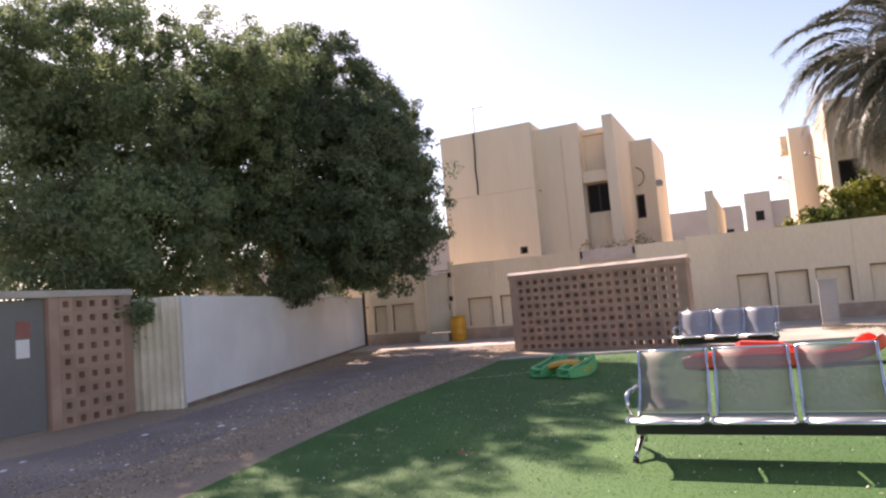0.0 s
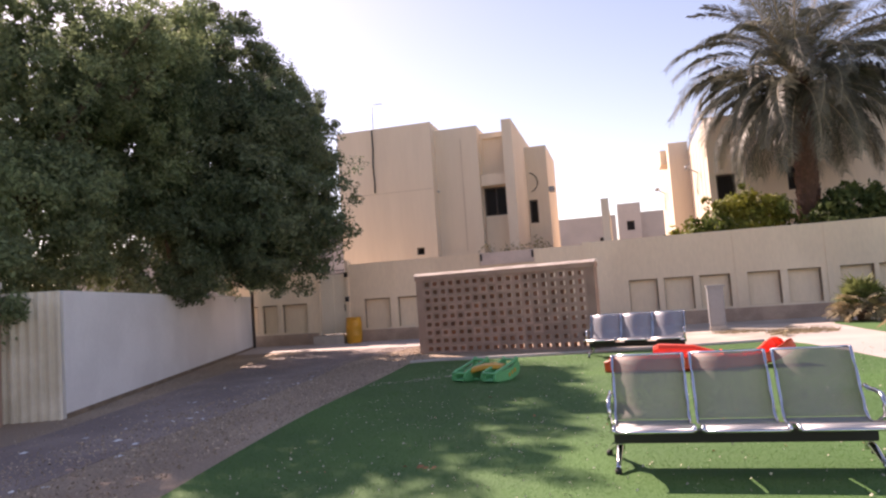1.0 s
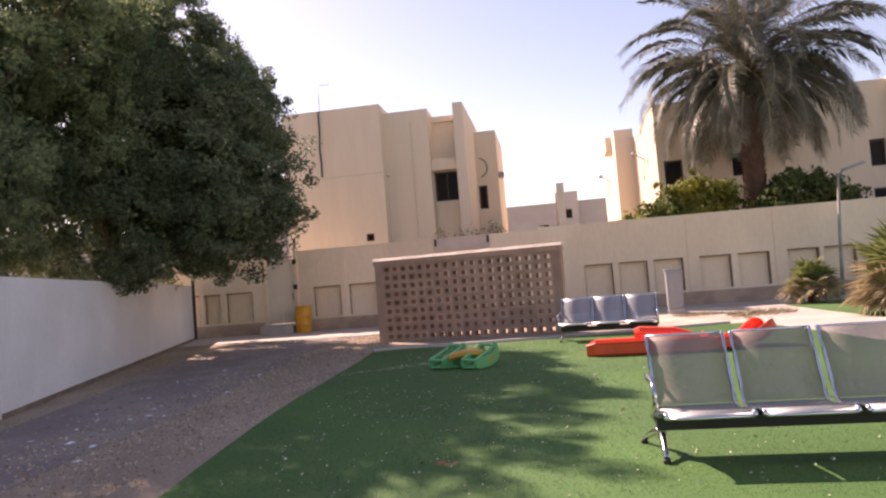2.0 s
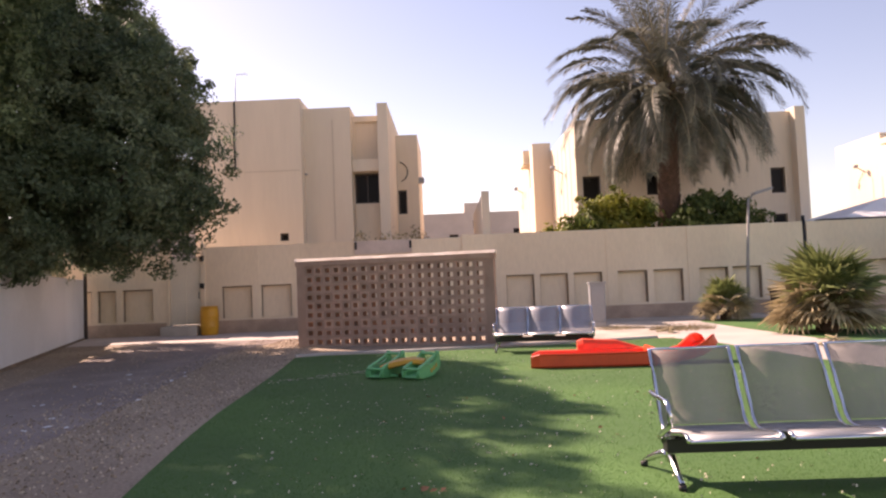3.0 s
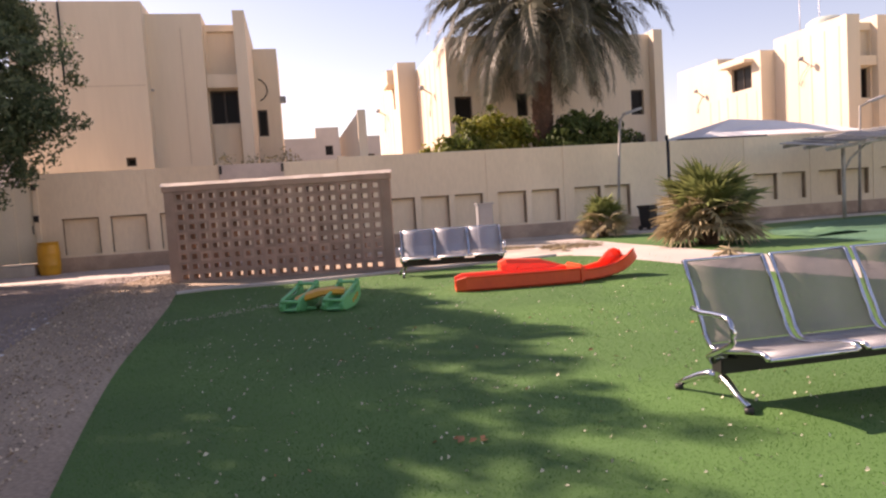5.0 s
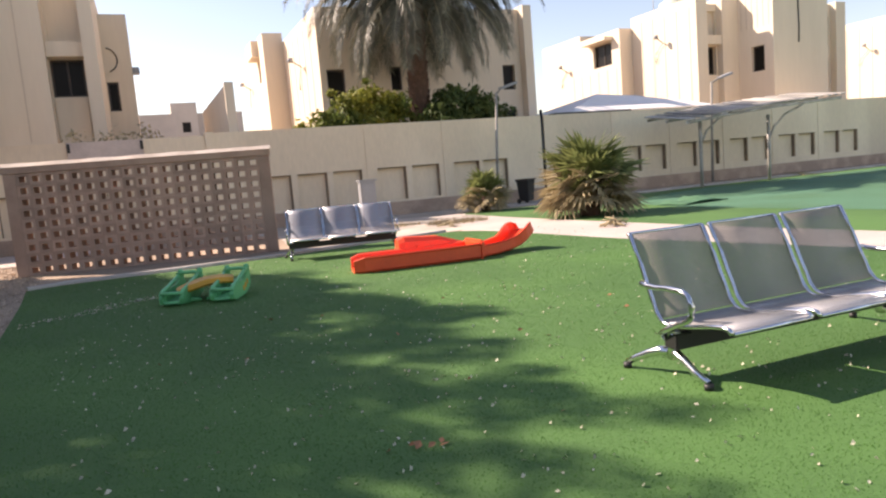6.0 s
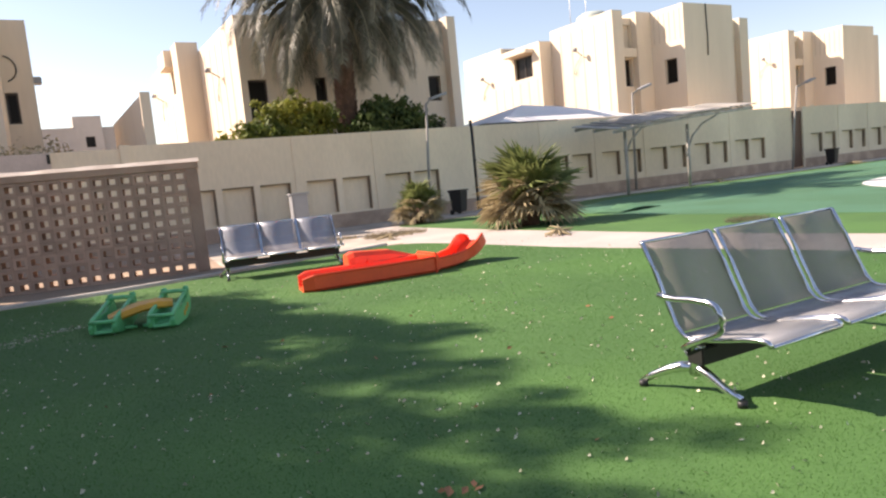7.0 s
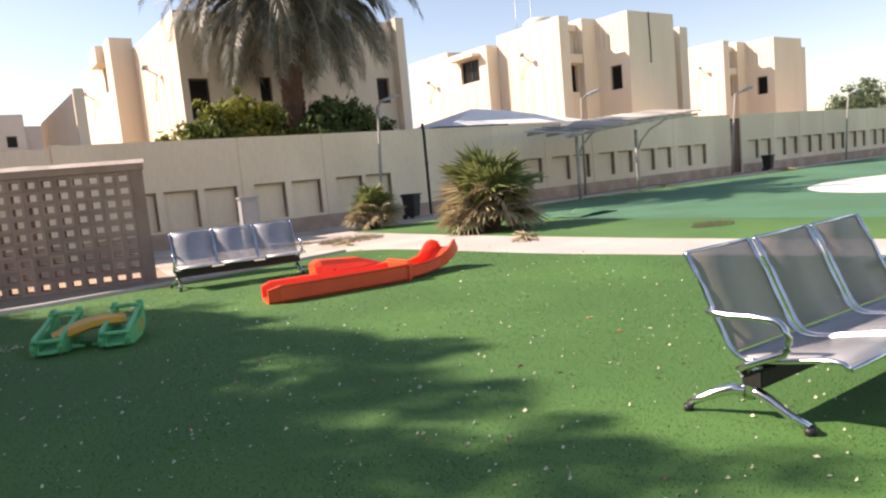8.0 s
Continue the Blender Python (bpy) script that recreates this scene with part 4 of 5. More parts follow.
part("trunk", limbs((-6.6, -0.4, 0), [(b[0], b[1], b[2]) for b in t1] + [(-3.0, -1.2, 4.0), (-5.0, 1.5, 6.0), (-6.0, -2.0, 6.5)], 0.24), M_bark, tree)
leaf_cloud("crown", t1, 3500, 100, 0.054, M_leaf, tree, 17, hang=0.3, clump=0.30, spread=1.0)
t2_top = [(-5.6, -3.8, 6.4, 1.55, 1.6, 1.85), (-4.5, -4.3, 6.2, 1.0, 1.0, 1.1), (-5.7, -6.0, 6.6, 1.8, 1.8, 1.65), (-7.4, -6.4, 6.9, 1.9, 2.0, 1.85), (-3.8, -3.6, 7.2, 0.75, 0.75, 0.75), (-3.75, -4.6, 7.35, 0.65, 0.65, 0.6)]
t2 = [(-6.8, -5.6, 4.7, 2.6, 2.6, 2.7), (-5.6, -3.9, 5.0, 1.8, 1.8, 1.7), (-8.8, -7.8, 5.2, 2.6, 2.6, 3.0), (-5.4, -6.6, 3.2, 1.7, 1.9, 1.6), (-5.0, -8.3, 2.6, 1.2, 1.3, 1.2), (-3.75, -8.55, 2.0, 0.5, 0.55, 0.62)]
tree = thing("tree", "broad dense green tree behind the block screen", "tree", group="garden trees")
part("trunk", limbs((-7.4, -6.6, 0), [(b[0], b[1], b[2]) for b in t2 + t2_top] + [(-6.0, -5.0, 6.0), (-8.5, -7.0, 7.0)], 0.22), M_bark, tree)
leaf_cloud("crown", t2, 2300, 88, 0.054, M_leaf2, tree, 12, hang=0.35, clump=0.34, spread=1.08)
leaf_cloud("upper_crown", t2_top, 960, 84, 0.052, M_leaf2, tree, 14, hang=0.2, clump=0.26, spread=1.2)
t3 = [(-11.5, -9.5, 5.2, 2.6, 2.6, 3.0), (-10.4, -11.0, 4.4, 2.3, 2.4, 2.6)]
tree = thing("tree", "loose crowned green tree beside the metal door", "tree", group="garden trees")
part("trunk", limbs((-11.0, -10.0, 0), [(b[0], b[1], b[2]) for b in t3], 0.2), M_bark, tree)
leaf_cloud("crown", t3, 800, 70, 0.055, M_leaf2, tree, 13, hang=0.3, clump=0.40, spread=1.2)

for seed, blobs, clumps, lab in ((21, [(8.6, 7.3, 2.9, 1.0, 0.8, 1.15), (7.5, 7.2, 2.4, 1.1, 0.7, 0.75), (9.5, 7.3, 2.8, 0.7, 0.7, 0.9)], 420, "yellow green shrub rising behind the boundary wall"),
                                 (22, [(12.1, 7.5, 2.9, 1.1, 0.8, 1.1), (11.4, 7.2, 2.6, 0.7, 0.6, 0.9), (12.9, 7.4, 2.7, 0.7, 0.7, 0.9)], 380, "green shrub beside the palm behind the wall")):
    bush = thing("shrub", lab, "shrub", group="shrubs")
    part("stems", limbs((blobs[0][0], blobs[0][1], 0), [b[:3] for b in blobs], 0.07), M_bark, bush)
    leaf_cloud("leaves", blobs, clumps, 30, 0.10, M_bush if seed == 21 else M_bush_dark, bush, seed, clump=0.28, spread=1.12)
vine = thing("creeper", "thin dry creeper along the top of the boundary wall", "plant")
leaf_cloud("leaves", [(0.9, 6.3, 2.75, 0.6, 0.25, 0.25), (2.0, 6.3, 2.8, 0.7, 0.25, 0.22)], 34, 7, 0.07, M_fan_dry, vine, 23, clump=0.3)
part("stems", limbs((1.4, 6.3, 0), [(0.6, 6.3, 2.9), (1.2, 6.3, 3.0), (2.2, 6.3, 2.95)], 0.03), M_bark, vine)


def frond_mesh(name, length, up, bend, material, seed, pairs_n=120, leaf=0.50, sag=0.3):
    """A feather frond along +x: it leaves at the angle up and bends down on its way."""
    g = random.Random(seed)
    pts, ang, p, n = [], radians(up), Vector((0, 0, 0)), 14
    for i in range(n + 1):
        pts.append(p.copy())
        ang -= radians(bend) / n * (0.5 + i / n)
        p += Vector((math.cos(ang), 0, math.sin(ang))) * length / n
    verts, faces = [], []
    for i, q in enumerate(pts):
        r = 0.035 * (1 - 0.85 * i / n)
        verts += [(q.x, -r, q.z), (q.x, r, q.z), (q.x, 0, q.z + r)]
    for i in range(n):
        for a, b in ((0, 1), (1, 2), (2, 0)):
            faces.append((3 * i + a, 3 * i + b, 3 * i + 3 + b, 3 * i + 3 + a))
    for k in range(pairs_n):
        s = 0.14 + 0.86 * k / pairs_n
        f = s * n
        i = min(int(f), n - 1)
        q = pts[i].lerp(pts[i + 1], f - i)
        d = (pts[i + 1] - pts[i]).normalized()
        up_v = Vector((-d.z, 0, d.x))
        ll = leaf * (0.55 + 0.75 * math.sin(math.pi * min(1, s * 0.92 + 0.08))) * g.uniform(0.8, 1.1)
        for sg in (-1, 1):
            o = (d * g.uniform(0.55, 0.95) + Vector((0, sg, 0)) * g.uniform(0.6, 0.9) + up_v * g.uniform(-0.05, 0.35)).normalized()
            tip = q + o * ll + Vector((0, 0, -sag * ll * g.uniform(0.3, 1.6)))
            mid = q + o * ll * 0.5
            wv = d * 0.0125
            b0 = len(verts)
            verts += [tuple(q - wv * 0.6), tuple(q + wv * 0.6), tuple(mid + wv), tuple(tip), tuple(mid - wv)]
            faces.append((b0, b0 + 1, b0 + 2, b0 + 3, b0 + 4))
    me = raw_mesh(name, verts, faces, material)
    me.materials.append(M_rachis)
    for i in range(3 * n):
        me.polygons[i].material_index = 1
    return me


palm = thing("date_palm", "tall date palm with a full drooping crown", "palm", pose(10.8, 8.0, 0))
prof = [(0, 0.40), (1.5, 0.36), (3.0, 0.35), (5.0, 0.31), (6.4, 0.29), (7.1, 0.34), (7.7, 0.27), (8.1, 0.12)]
part("trunk", tube(bmesh.new(), [(0.02 * z, 0, z) for z, _ in prof], 0, 18, [r for _, r in prof]), M_palm_bark, palm)
sv = [(-0.09, 0.0, 0.0), (0.09, 0.0, 0.0), (0.06, -0.05, 0.20), (-0.06, -0.05, 0.20), (-0.08, 0.06, 0.0), (0.08, 0.06, 0.0)]
sf = [(0, 1, 2, 3), (4, 3, 2, 5), (0, 3, 4), (1, 5, 2), (0, 4, 5, 1)]
scale_me = raw_mesh("leaf_base", sv, sf, M_palm_bark)
for i in range(210):
    z = 2.2 + i * 0.0268
    a = i * 137.5
    r = float(np.interp(z, [q[0] for q in prof], [q[1] for q in prof])) - 0.01
    share("leaf_base", scale_me, palm, pose(0.02 * z, 0, z) @ pose(0, 0, 0, 0, 0, a) @ pose(0, -r, 0, random.uniform(-4, 10), 0, random.uniform(-8, 8)))
classes = [(84, 40, 3.9, 9), (68, 68, 4.5, 12), (50, 95, 4.8, 15), (32, 105, 4.8, 18), (14, 100, 4.5, 19), (-8, 82, 4.1, 18), (-30, 55, 3.6, 12)]
for ci, (up, bend, length, count) in enumerate(classes):
    variants = [frond_mesh("frond", length, up, bend, M_frond, 10 * ci + v, sag=0.2 + 0.07 * ci) for v in range(2)]
    for i in range(count):
        a = 360 / count * i + ci * 23 + random.uniform(-13, 13)
        s = random.uniform(0.88, 1.06)
        ob = share("frond", variants[i % 2], palm, pose(0.17, 0, 7.62 - 0.05 * ci, 0, 0, a) @ pose(0.12, 0, 0, random.uniform(-20, 20), random.uniform(-6, 6), 0) @ Matrix.Scale(s, 4))


def fan_mesh(name, stalk, blade, material, seed, segs=20):
    """A fan leaf along +x on its stalk."""
    g = random.Random(seed)
    verts = [(0, -0.012, 0), (0, 0.012, 0), (0, 0, 0.014), (stalk, -0.008, 0.04), (stalk, 0.008, 0.04), (stalk, 0, 0.05)]
    faces = [(0, 1, 4, 3), (1, 2, 5, 4), (2, 0, 3, 5)]
    for i in range(segs):
        a = radians(-115 + 230 * (i + 0.5) / segs)
        L = blade * (0.75 + 0.3 * math.cos(a * 0.7)) * g.uniform(0.85, 1.1)
        d, s = Vector((math.cos(a), math.sin(a), 0)), Vector((-math.sin(a), math.cos(a), 0))
        b = Vector((stalk, 0, 0.045))
        w = L * 0.055
        droop = L * g.uniform(0.05, 0.35)
        q = [b, b + d * L * 0.55 + s * w + Vector((0, 0, 0.02)), b + d * L + Vector((0, 0, -droop)), b + d * L * 0.55 - s * w + Vector((0, 0, 0.0))]
        n0 = len(verts)
        verts += [tuple(v) for v in q]
        faces.append((n0, n0 + 1, n0 + 2, n0 + 3))
    return raw_mesh(name, verts, faces, material)


FANS = [fan_mesh("fan_leaf", 0.52, 0.50, M_fan, 40 + i, 26) for i in range(3)]
DRY = [fan_mesh("dry_fan_leaf", 0.45, 0.50, M_fan_dry, 50 + i, 22) for i in range(3)]


def fan_palm(x, y, s, greens, dries, seed, label):
    g = random.Random(seed)
    p = thing("fan_palm", label, "palm", pose(x, y, 0), "fan palms")
    part("trunk", tube(bmesh.new(), [(0, 0, 0), (0, 0, 0.25 * s), (0, 0, 0.5 * s)], 0, 12, [0.16 * s, 0.19 * s, 0.10 * s]), M_palm_bark, p)
    for i in range(greens):
        share("fan_leaf", FANS[i % 3], p, pose(0, 0, 0.36 * s, 0, -g.uniform(22, 78), i * 137.5) @ pose(0, 0, 0, g.uniform(-30, 30)) @ Matrix.Scale(s * g.uniform(0.85, 1.15), 4))
    for i in range(dries):
        share("dry_fan_leaf", DRY[i % 3], p, pose(0, 0, g.uniform(0.22, 0.40) * s, 0, -g.uniform(-16, 38), i * 137.5 + 40) @ pose(0, 0, 0, g.uniform(-50, 50)) @ Matrix.Scale(s * g.uniform(0.8, 1.15), 4))
    return p


fan_palm(10.75, -1.55, 1.22, 36, 52, 3, "bushy fan palm with dry straw coloured lower leaves")
fan_palm(10.6, 3.1, 0.84, 22, 30, 4, "small fan palm with dry lower leaves")

# ---- lamps and roof gear ----
street_lamp(12.15, 5.30, 3.45, 0.20, 0.30, "grey steel lamp post before the wall")
street_lamp(20.90, 5.30, 3.55, 0.10, 0.75, "grey steel lamp post behind the shade canopy")
street_lamp(30.25, 5.20, 3.60, 0.50, 1.40, "leaning grey steel lamp post beside the brown gate")
street_lamp(40.90, 5.20, 3.45, 0.40, 1.10, "grey steel lamp post far along the wall")


def antenna(x, y, z, h, label):
    b = thing("roof_antenna", label, "antenna", pose(x, y, z), "roof antennas")
    part("mast", tube(bmesh.new(), [(0, 0, 0), (0, 0, h)], 0.02, 6), M_galv, b)
    part("boom", tube(bmesh.new(), [(-0.15, 0, h - 0.05), (0.45, 0, h - 0.05)], 0.012, 5), M_galv, b)
    for k in range(4):
        part("rod", tube(bmesh.new(), [(-0.1 + 0.16 * k, -0.2, h - 0.05), (-0.1 + 0.16 * k, 0.2, h - 0.05)], 0.008, 5), M_galv, b)
    return b


antenna(-4.16, 9.08, 7.60, 1.55, "thin television antenna on the villa roof")
antenna(26.9, 15.0, 7.30, 3.0, "thin roof mast on the villa")
antenna(28.0, 15.0, 7.30, 3.2, "thin roof mast on the villa")
tank = thing("water_tank", "pale green fibreglass water tank on the roof", "water tank", pose(26.6, 13.0, 7.28))
part("tank_body", tube(bmesh.new(), [(0, 0, 0.15), (0, 0, 0.25), (0, 0, 1.0), (0, 0, 1.18), (0, 0, 1.22)], 0, 20, [0.78, 0.82, 0.82, 0.55, 0.2]), mat("tank_green", (0.55, 0.62, 0.55), 0.6), tank)
part("stand", boxed(-0.6, 0.6, -0.6, 0.6, 0.0, 0.15, 0.01), M_kerb, tank)


def cable(name, pts, label, r=0.018):
    ob = part(name, tube(bmesh.new(), pts, r, 6), M_cable)
    return tagged(ob, label, "cable")


cable("wall_cable", [(-4.16, 8.88, 8.06), (-4.15, 8.87, 7.3), (-4.19, 8.87, 6.6), (-4.16, 8.87, 6.0), (-4.17, 8.87, 5.55)], "black cable hanging down the villa wall", 0.028)
cable("wall_cable", arc((1.30, 12.97, 5.95), 0.42, -70, 75, 14, "xz"), "loop of dark cable on the villa wall", 0.02)
cable("wall_cable", [(29.0, 8.28, 7.80), (29.02, 8.28, 7.0), (29.05, 8.28, 6.2), (29.02, 8.28, 5.5)], "black cable hanging down the villa wall", 0.03)
for x, y, z in ((25.06, 12.3, 6.4), (24.35, 19.3, 6.2), (41.96, 14.2, 6.3), (8.28, 13.7, 5.85), (7.54, 22.5, 6.2)):
    wl = thing("wall_light", "white bracket lamp with a looped cable", "lamp", pose(x, y, z), "wall lights")
    part("lamp_arm", tube(bmesh.new(), [(0, 0, -0.15), (-0.25, 0, 0.0), (-0.45, 0, 0.12)], 0.03, 6), M_grey, wl)
    part("lamp_head", tube(bmesh.new(), [(-0.42, 0, 0.04), (-0.42, 0, 0.2)], 0.11, 12), M_grey, wl)
    part("loop", tube(bmesh.new(), [(-0.03, 0.0, -0.15), (-0.03, 0.45, -0.55), (-0.03, 0.6, -0.9), (-0.03, 0.5, -1.0), (-0.03, 0.4, -0.75)], 0.012, 5), M_cable, wl)
ac = thing("air_conditioner", "small grey unit on the villa wall", "air conditioner", pose(2.155, 13.3, 5.5))
part("unit", boxed(0.0, 0.22, -0.2, 0.2, 0.0, 0.22, 0.01), M_grey, ac)
part("grille", boxed(0.22, 0.235, -0.16, 0.16, 0.03, 0.19), M_black, ac)

# ---- distance ----
for x0, x1, y0, y1, z, lab in ((-6.0, 4.8, 46.0, 54.0, 7.5, "low tan house far behind the wall"), (5.0, 7.4, 59.0, 66.0, 9.9, "tan house block far behind the wall"), (7.42, 11.8, 59.6, 67.0, 8.9, "tan house far behind the villas"), (-40.0, -9.0, 30.0, 42.0, 6.6, "long tan house far behind the trees")):
    far = thing("far_house", lab, "house", group="far houses")
    part("wall", volume(x0, x1, y0, y1, 0, z, front=[(x1 - 1.5, x1 - 0.7, z - 2.9, z - 1.9, 0.2)]), M_far, far)
    window(far, x1 - 1.5, x1 - 0.7, z - 2.9, z - 1.9, y0 + 0.08, panes=1)
    part("roof", boxed(x0 + 0.19, x1 - 0.19, y0 + 0.19, y1 - 0.19, z - 0.62, z - 0.44), M_kerb, far)
divider = thing("wall_divider", "tall cream plot wall running back from the boundary wall", "wall", pose(4.42, 5.96, 0), kind="structure")
bm = boxed(0.0, 0.20, 0.0, 8.2, 0, 4.02, 0.008)
for v in bm.verts:
    if v.co.z > 2 and v.co.y > 4:
        v.co.z += 0.15
part("wall_face", bm, M_house, divider)
part("end_post", boxed(-0.02, 0.22, -0.045, 0.14, 0, 4.08, 0.01), M_house, divider)
for x, y, seed, blobs in ((74.0, 20.0, 31, [(0, 0, 3.2, 2.4, 2.2, 2.2), (2.4, 0, 3.4, 2.2, 2.0, 2.4), (5.5, 1, 4.2, 2.6, 2.2, 2.8)]),):
    tr = thing("tree", "dark green trees far beyond the wall", "tree", group="far trees")
    bl = [(x + q[0], y + q[1], *q[2:]) for q in blobs]
    part("trunk", limbs((x + 1, y, 0), [q[:3] for q in bl], 0.2), M_bark, tr)
    leaf_cloud("crown", bl, 500, 24, 0.16, M_leaf, tr, seed)

# ---- small things on the ground ----
kb = [(0.45, -2.5), (1.1, -2.24), (2.6, -2.27), (4.4, -2.02), (6.3, -1.62), (7.45, -1.33)]
bm = bmesh.new()
sweep(bm, [(x, y, 0.0, 0, 1) for x, y in kb], [(-0.06, 0.0), (0.06, 0.0), (0.06, 0.045), (0.045, 0.06), (-0.045, 0.06), (-0.06, 0.045)])
tagged(part("kerb", bm, M_kerb), "pale concrete edging along the lawn", "kerb", kind="structure")

bm = bmesh.new()
sweep(bm, [(13.2, 3.15, 0.0, 0, 1), (17.7, 3.52, 0.0, 0, 1), (25.0, 3.6, 0.0, 0, 1), (33.0, 3.7, 0.0, 0, 1), (46.0, 3.8, 0.0, 0, 1), (58.0, 3.5, 0.0, 0, 1)], [(-0.09, 0.0), (0.09, 0.0), (0.09, 0.06), (0.07, 0.075), (-0.07, 0.075), (-0.09, 0.06)])
tagged(part("kerb", bm, M_kerb), "pale concrete edging along the play area", "kerb", kind="structure")


def flakes(name, n, xs, ys, size, material, label, category, seed, z=0.018, keep=None):
    g = np.random.default_rng(seed)
    V, F = [], []
    while len(F) < n:
        x, y = g.uniform(*xs), g.uniform(*ys)
        if keep and not keep(x, y):
            continue
        a, L = g.uniform(0, 6.28), size * g.uniform(0.4, 1.3)
        c, s = math.cos(a) * L, math.sin(a) * L
        h = g.uniform(0.002, 0.02)
        b0 = len(V)
        V += [(x - c, y - s, z), (x - s * 0.45, y + c * 0.45, z + h), (x + c, y + s, z + h * 0.4), (x + s * 0.45, y - c * 0.45, z)]
        F.append((b0, b0 + 1, b0 + 2, b0 + 3))
    ob = new(name, raw_mesh(name, V, F, material))
    return tagged(ob, label, category, kind="stuff")


M_dead = mat("dead_leaf", (0.56, 0.54, 0.40), 0.85, var=0.2, bump=0, island=0.35)
on_lawn = lambda x, y: x > 1.4 + (0.0 if y > -9 else 0.25) and y < -2.6
flakes("fallen_leaves", 1400, (1.2, 9.0), (-14.5, -2.6), 0.0135, M_dead, "small pale dead leaves scattered over the turf", "leaves", 5, keep=on_lawn)
flakes("fallen_leaves", 480, (1.4, 6.5), (-12.6, -7.6), 0.0105, M_dead, "small pale leaf bits scattered over the turf", "leaves", 8, keep=on_lawn)
flakes("fallen_leaves", 190, (0.85, 2.2), (-6.0, -4.9), 0.017, M_dead, "streak of pale litter on the turf", "leaves", 6, keep=lambda x, y: abs(y + 6.42 - 0.66 * x) < 0.15 + 0.09 * math.sin(7 * x) * math.sin(3.1 * x))
M_brown_leaf = mat("brown_leaf", (0.34, 0.15, 0.07), 0.8, var=0.25, bump=0, island=0.3)
flakes("brown_leaves", 26, (1.4, 6.5), (-12.5, -7.0), 0.024, M_brown_leaf, "few curled brown leaves on the turf", "leaves", 15, keep=on_lawn)
flakes("brown_leaves", 5, (3.16, 3.30), (-11.03, -10.91), 0.042, M_brown_leaf, "curled dry brown leaf on the turf", "leaves", 16, z=0.022)
flakes("plaster_bits", 60, (-4.0, 0.4), (-12.5, -4.0), 0.05, M_white, "white plaster crumbs on the paved track", "debris", 9, z=0.006, keep=lambda x, y: abs(x + 1.2 + 0.12 * (y + 8)) < 0.9)
flakes("gravel", 26000, (-7.5, 1.6), (-15.0, 5.0), 0.0155, mat("gravel_bits", (0.52, 0.40, 0.29), 0.95, var=0.15, bump=0, island=0.5), "loose gravel on the sandy ground", "gravel", 7, z=0.002, keep=lambda x, y: x < 0.5 + 0.06 * (-2 - y) and x > (-1.2 - 0.05 * (y + 8) if (int(x * 977 + y * 613) % 6) else -2.8 - 0.36 * (y + 8)))
M_straw = mat("dry_straw", (0.42, 0.34, 0.20), 0.9, var=0.25, bump=0, island=0.3)


def tuft(name, x, y, z, r, n, label, seed, material=M_straw, h=0.12):
    g = random.Random(seed)
    V, F = [], []
    for _ in range(n):
        a, q = g.uniform(0, 6.28), r * math.sqrt(g.random())
        px, py = q * math.cos(a), q * math.sin(a) * 0.7
        b, L = g.uniform(0, 6.28), h * g.uniform(0.5, 1.4)
        dx, dy = math.cos(b) * L * 0.9, math.sin(b) * L * 0.9
        b0 = len(V)
        V += [(px - 0.006, py, 0), (px + 0.006, py, 0), (px + dx, py + dy, L * g.uniform(0.3, 0.9))]
        F.append((b0, b0 + 1, b0 + 2))
    ob = new(name, raw_mesh(name, V, F, material))
    ob.location = (x, y, z)
    return tagged(ob, label, "dry grass", kind="stuff")


tuft("dry_grass", 8.6, 0.6, 0.01, 0.75, 700, "dry yellow grass patch on the sand", 1, h=0.16)
tuft("dry_grass", 7.4, 1.4, 0.01, 0.6, 350, "dry yellow grass patch on the sand", 2, h=0.12)
tuft("dry_grass", 11.9, -5.9, 0.016, 0.42, 420, "small dry brown patch on the turf", 3, h=0.10)


def sticks(x, y, z, n, r, label, seed):
    g = random.Random(seed)
    b = thing("dry_branches", label, "branches", pose(x, y, z))
    for i in range(n):
        a = g.uniform(0, 6.28)
        c, s = math.cos(a), math.sin(a)
        L = r * g.uniform(0.6, 1.2)
        part("twig", tube(bmesh.new(), [(-c * L, -s * L, 0.015), (0, 0, 0.03 + 0.012 * i), (c * L, s * L, 0.02 + g.uniform(0, 0.15))], 0, 5, [0.014, 0.018, 0.008]), M_straw, b)
    return b


sticks(9.62, -3.85, 0.015, 9, 0.30, "pile of dry broken branches on the footpath", 3)
sticks(8.1, -0.2, 0.015, 7, 0.28, "pile of dry palm debris beside the bench", 4)
sticks(23.2, 3.6, 0.0, 8, 0.55, "dry stump and branches at the lawn edge", 5)
sticks(31.5, 3.4, 0.0, 8, 0.6, "dry branches at the lawn edge", 6)
gs = thing("turf_offcut", "crumpled green turf offcut lying on the lawn", "turf piece", pose(13.6, -1.5, 0.02, 0, 0, 10))
bm = bmesh.new()
bmesh.ops.create_grid(bm, x_segments=14, y_segments=8, size=0.5, matrix=Matrix.Diagonal((1.5, 0.8, 1, 1)))
for v in bm.verts:
    v.co.z = 0.02 + 0.16 * max(0, noise.noise(v.co * 2.1) + 0.35) * (1 - (v.co.x / 0.8) ** 2)
for f in bm.faces:
    f.smooth = True
bmesh.ops.solidify(bm, geom=list(bm.faces), thickness=0.015)
part("turf_sheet", bm, M_turf_blue, gs)
bm = bmesh.new()
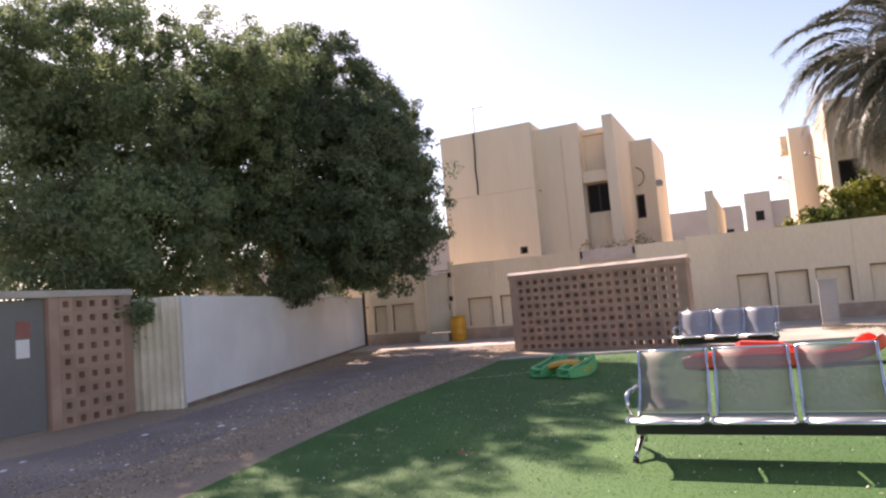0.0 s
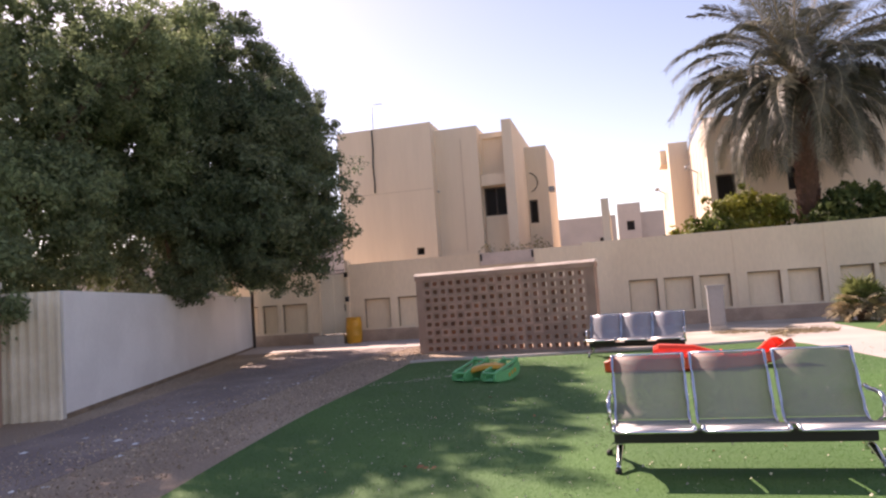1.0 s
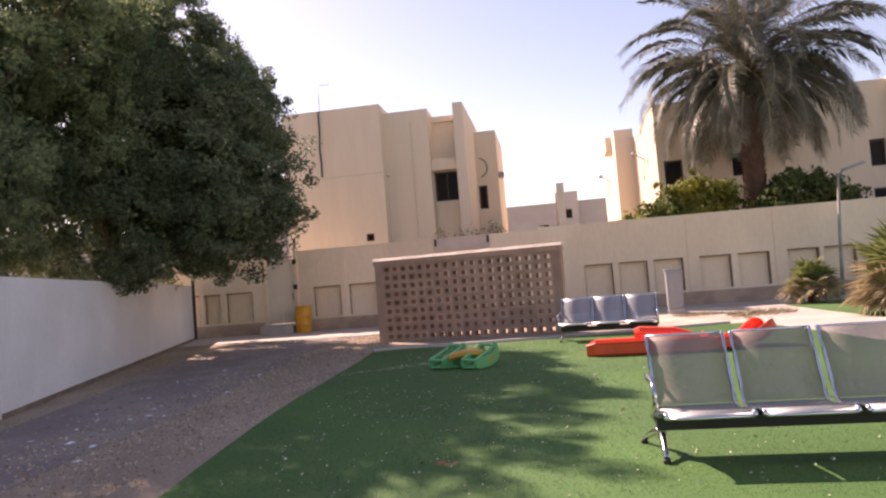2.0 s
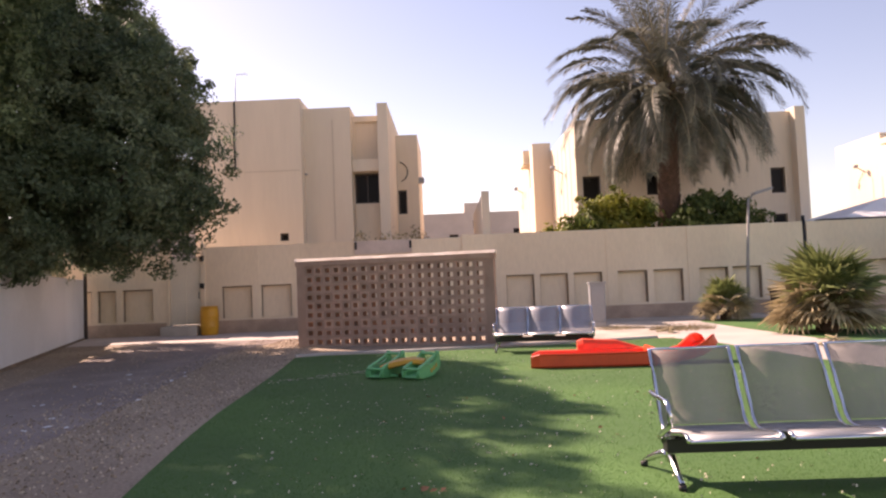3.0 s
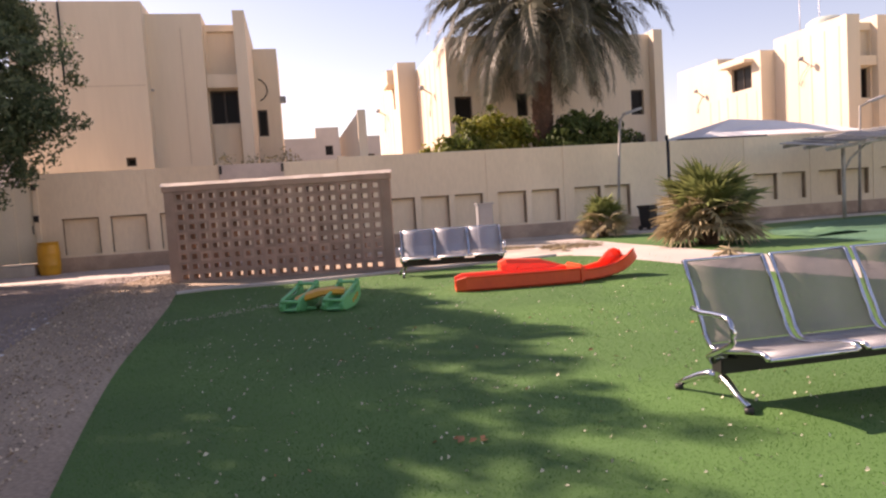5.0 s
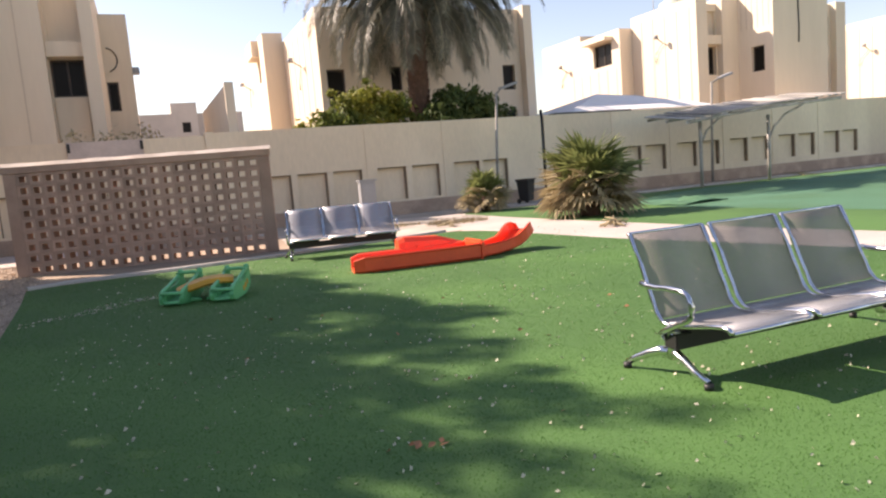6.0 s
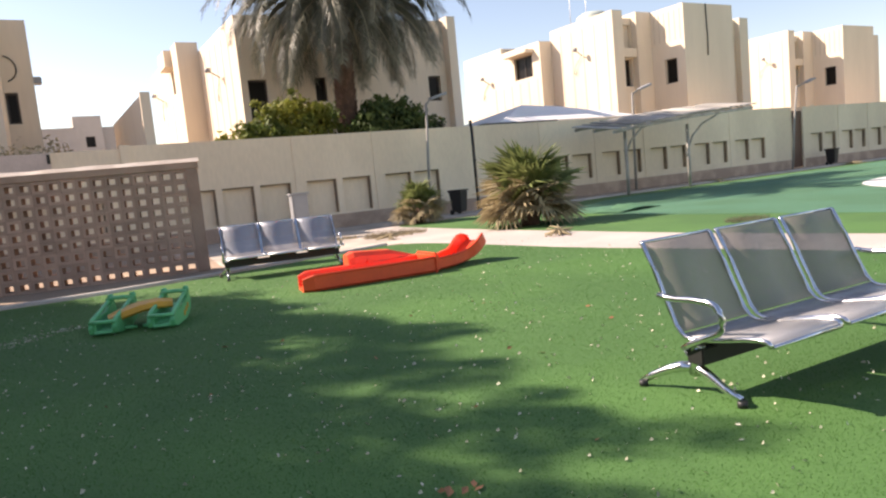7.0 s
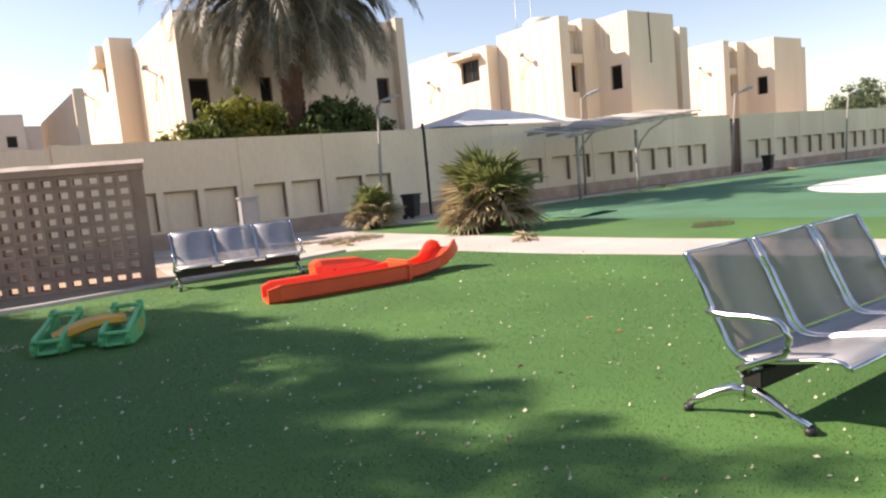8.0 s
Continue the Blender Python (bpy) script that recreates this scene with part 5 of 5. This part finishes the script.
bmesh.ops.create_circle(bm, cap_ends=True, segments=48, radius=1.0, matrix=pose(21.9, -6.5, 0.027) @ Matrix.Diagonal((4.3, 3.5, 1, 1)))
tagged(part("court_marking", bm, mat("white_marking", (0.78, 0.77, 0.72), 0.9)), "round white painted marking on the play turf", "marking", kind="structure")


# ---- turf pile ----


def blades(name, n, xs, ys, plan, h, material, label, seed):
    """Short turf blades over a stretch of a plan."""
    g = np.random.default_rng(seed)
    x, y = g.uniform(*xs, n), g.uniform(*ys, n)
    inside = np.zeros(n, bool)
    for (x0, y0), (x1, y1) in zip(plan, plan[1:] + plan[:1]):
        cross = ((y0 > y) != (y1 > y)) & (x < (x1 - x0) * (y - y0) / (y1 - y0 + 1e-9) + x0)
        inside ^= cross
    x, y = x[inside], y[inside]
    n = len(x)
    a, l, b = g.uniform(0, 6.283, n), h * g.uniform(0.5, 1.3, n), g.uniform(0, 6.283, n)
    z = np.full(n, 0.012)
    w = 0.0035
    P = np.stack([x, y, z], 1)
    s = np.stack([np.cos(a) * w, np.sin(a) * w, 0 * a], 1)
    tip = P + np.stack([np.cos(b) * l * 0.6, np.sin(b) * l * 0.6, l], 1)
    V = np.stack([P - s, P + s, tip], 1).reshape(-1, 3)
    me = bpy.data.meshes.new(name)
    me.vertices.add(3 * n)
    me.vertices.foreach_set("co", V.ravel())
    me.loops.add(3 * n)
    me.loops.foreach_set("vertex_index", np.arange(3 * n, dtype=np.int32))
    me.polygons.add(n)
    me.polygons.foreach_set("loop_start", np.arange(0, 3 * n, 3, dtype=np.int32))
    me.update()
    me.validate()
    me.materials.append(material)
    ob = new(name, me)
    return tagged(ob, label, "turf", kind="stuff")


M_blade = leaf_mat("turf_blade", (0.082, 0.216, 0.045), 0.5, 0.6, second=(0.062, 0.172, 0.037))
plan = outline(LAWN)
blades("turf_blades", 300000, (0.3, 9.2), (-13.4, -6.5), plan, 0.007, M_blade, "short green plastic turf pile", 41)
blades("turf_blades", 110000, (0.2, 9.0), (-6.5, -1.4), plan, 0.009, M_blade, "short green plastic turf pile", 42)
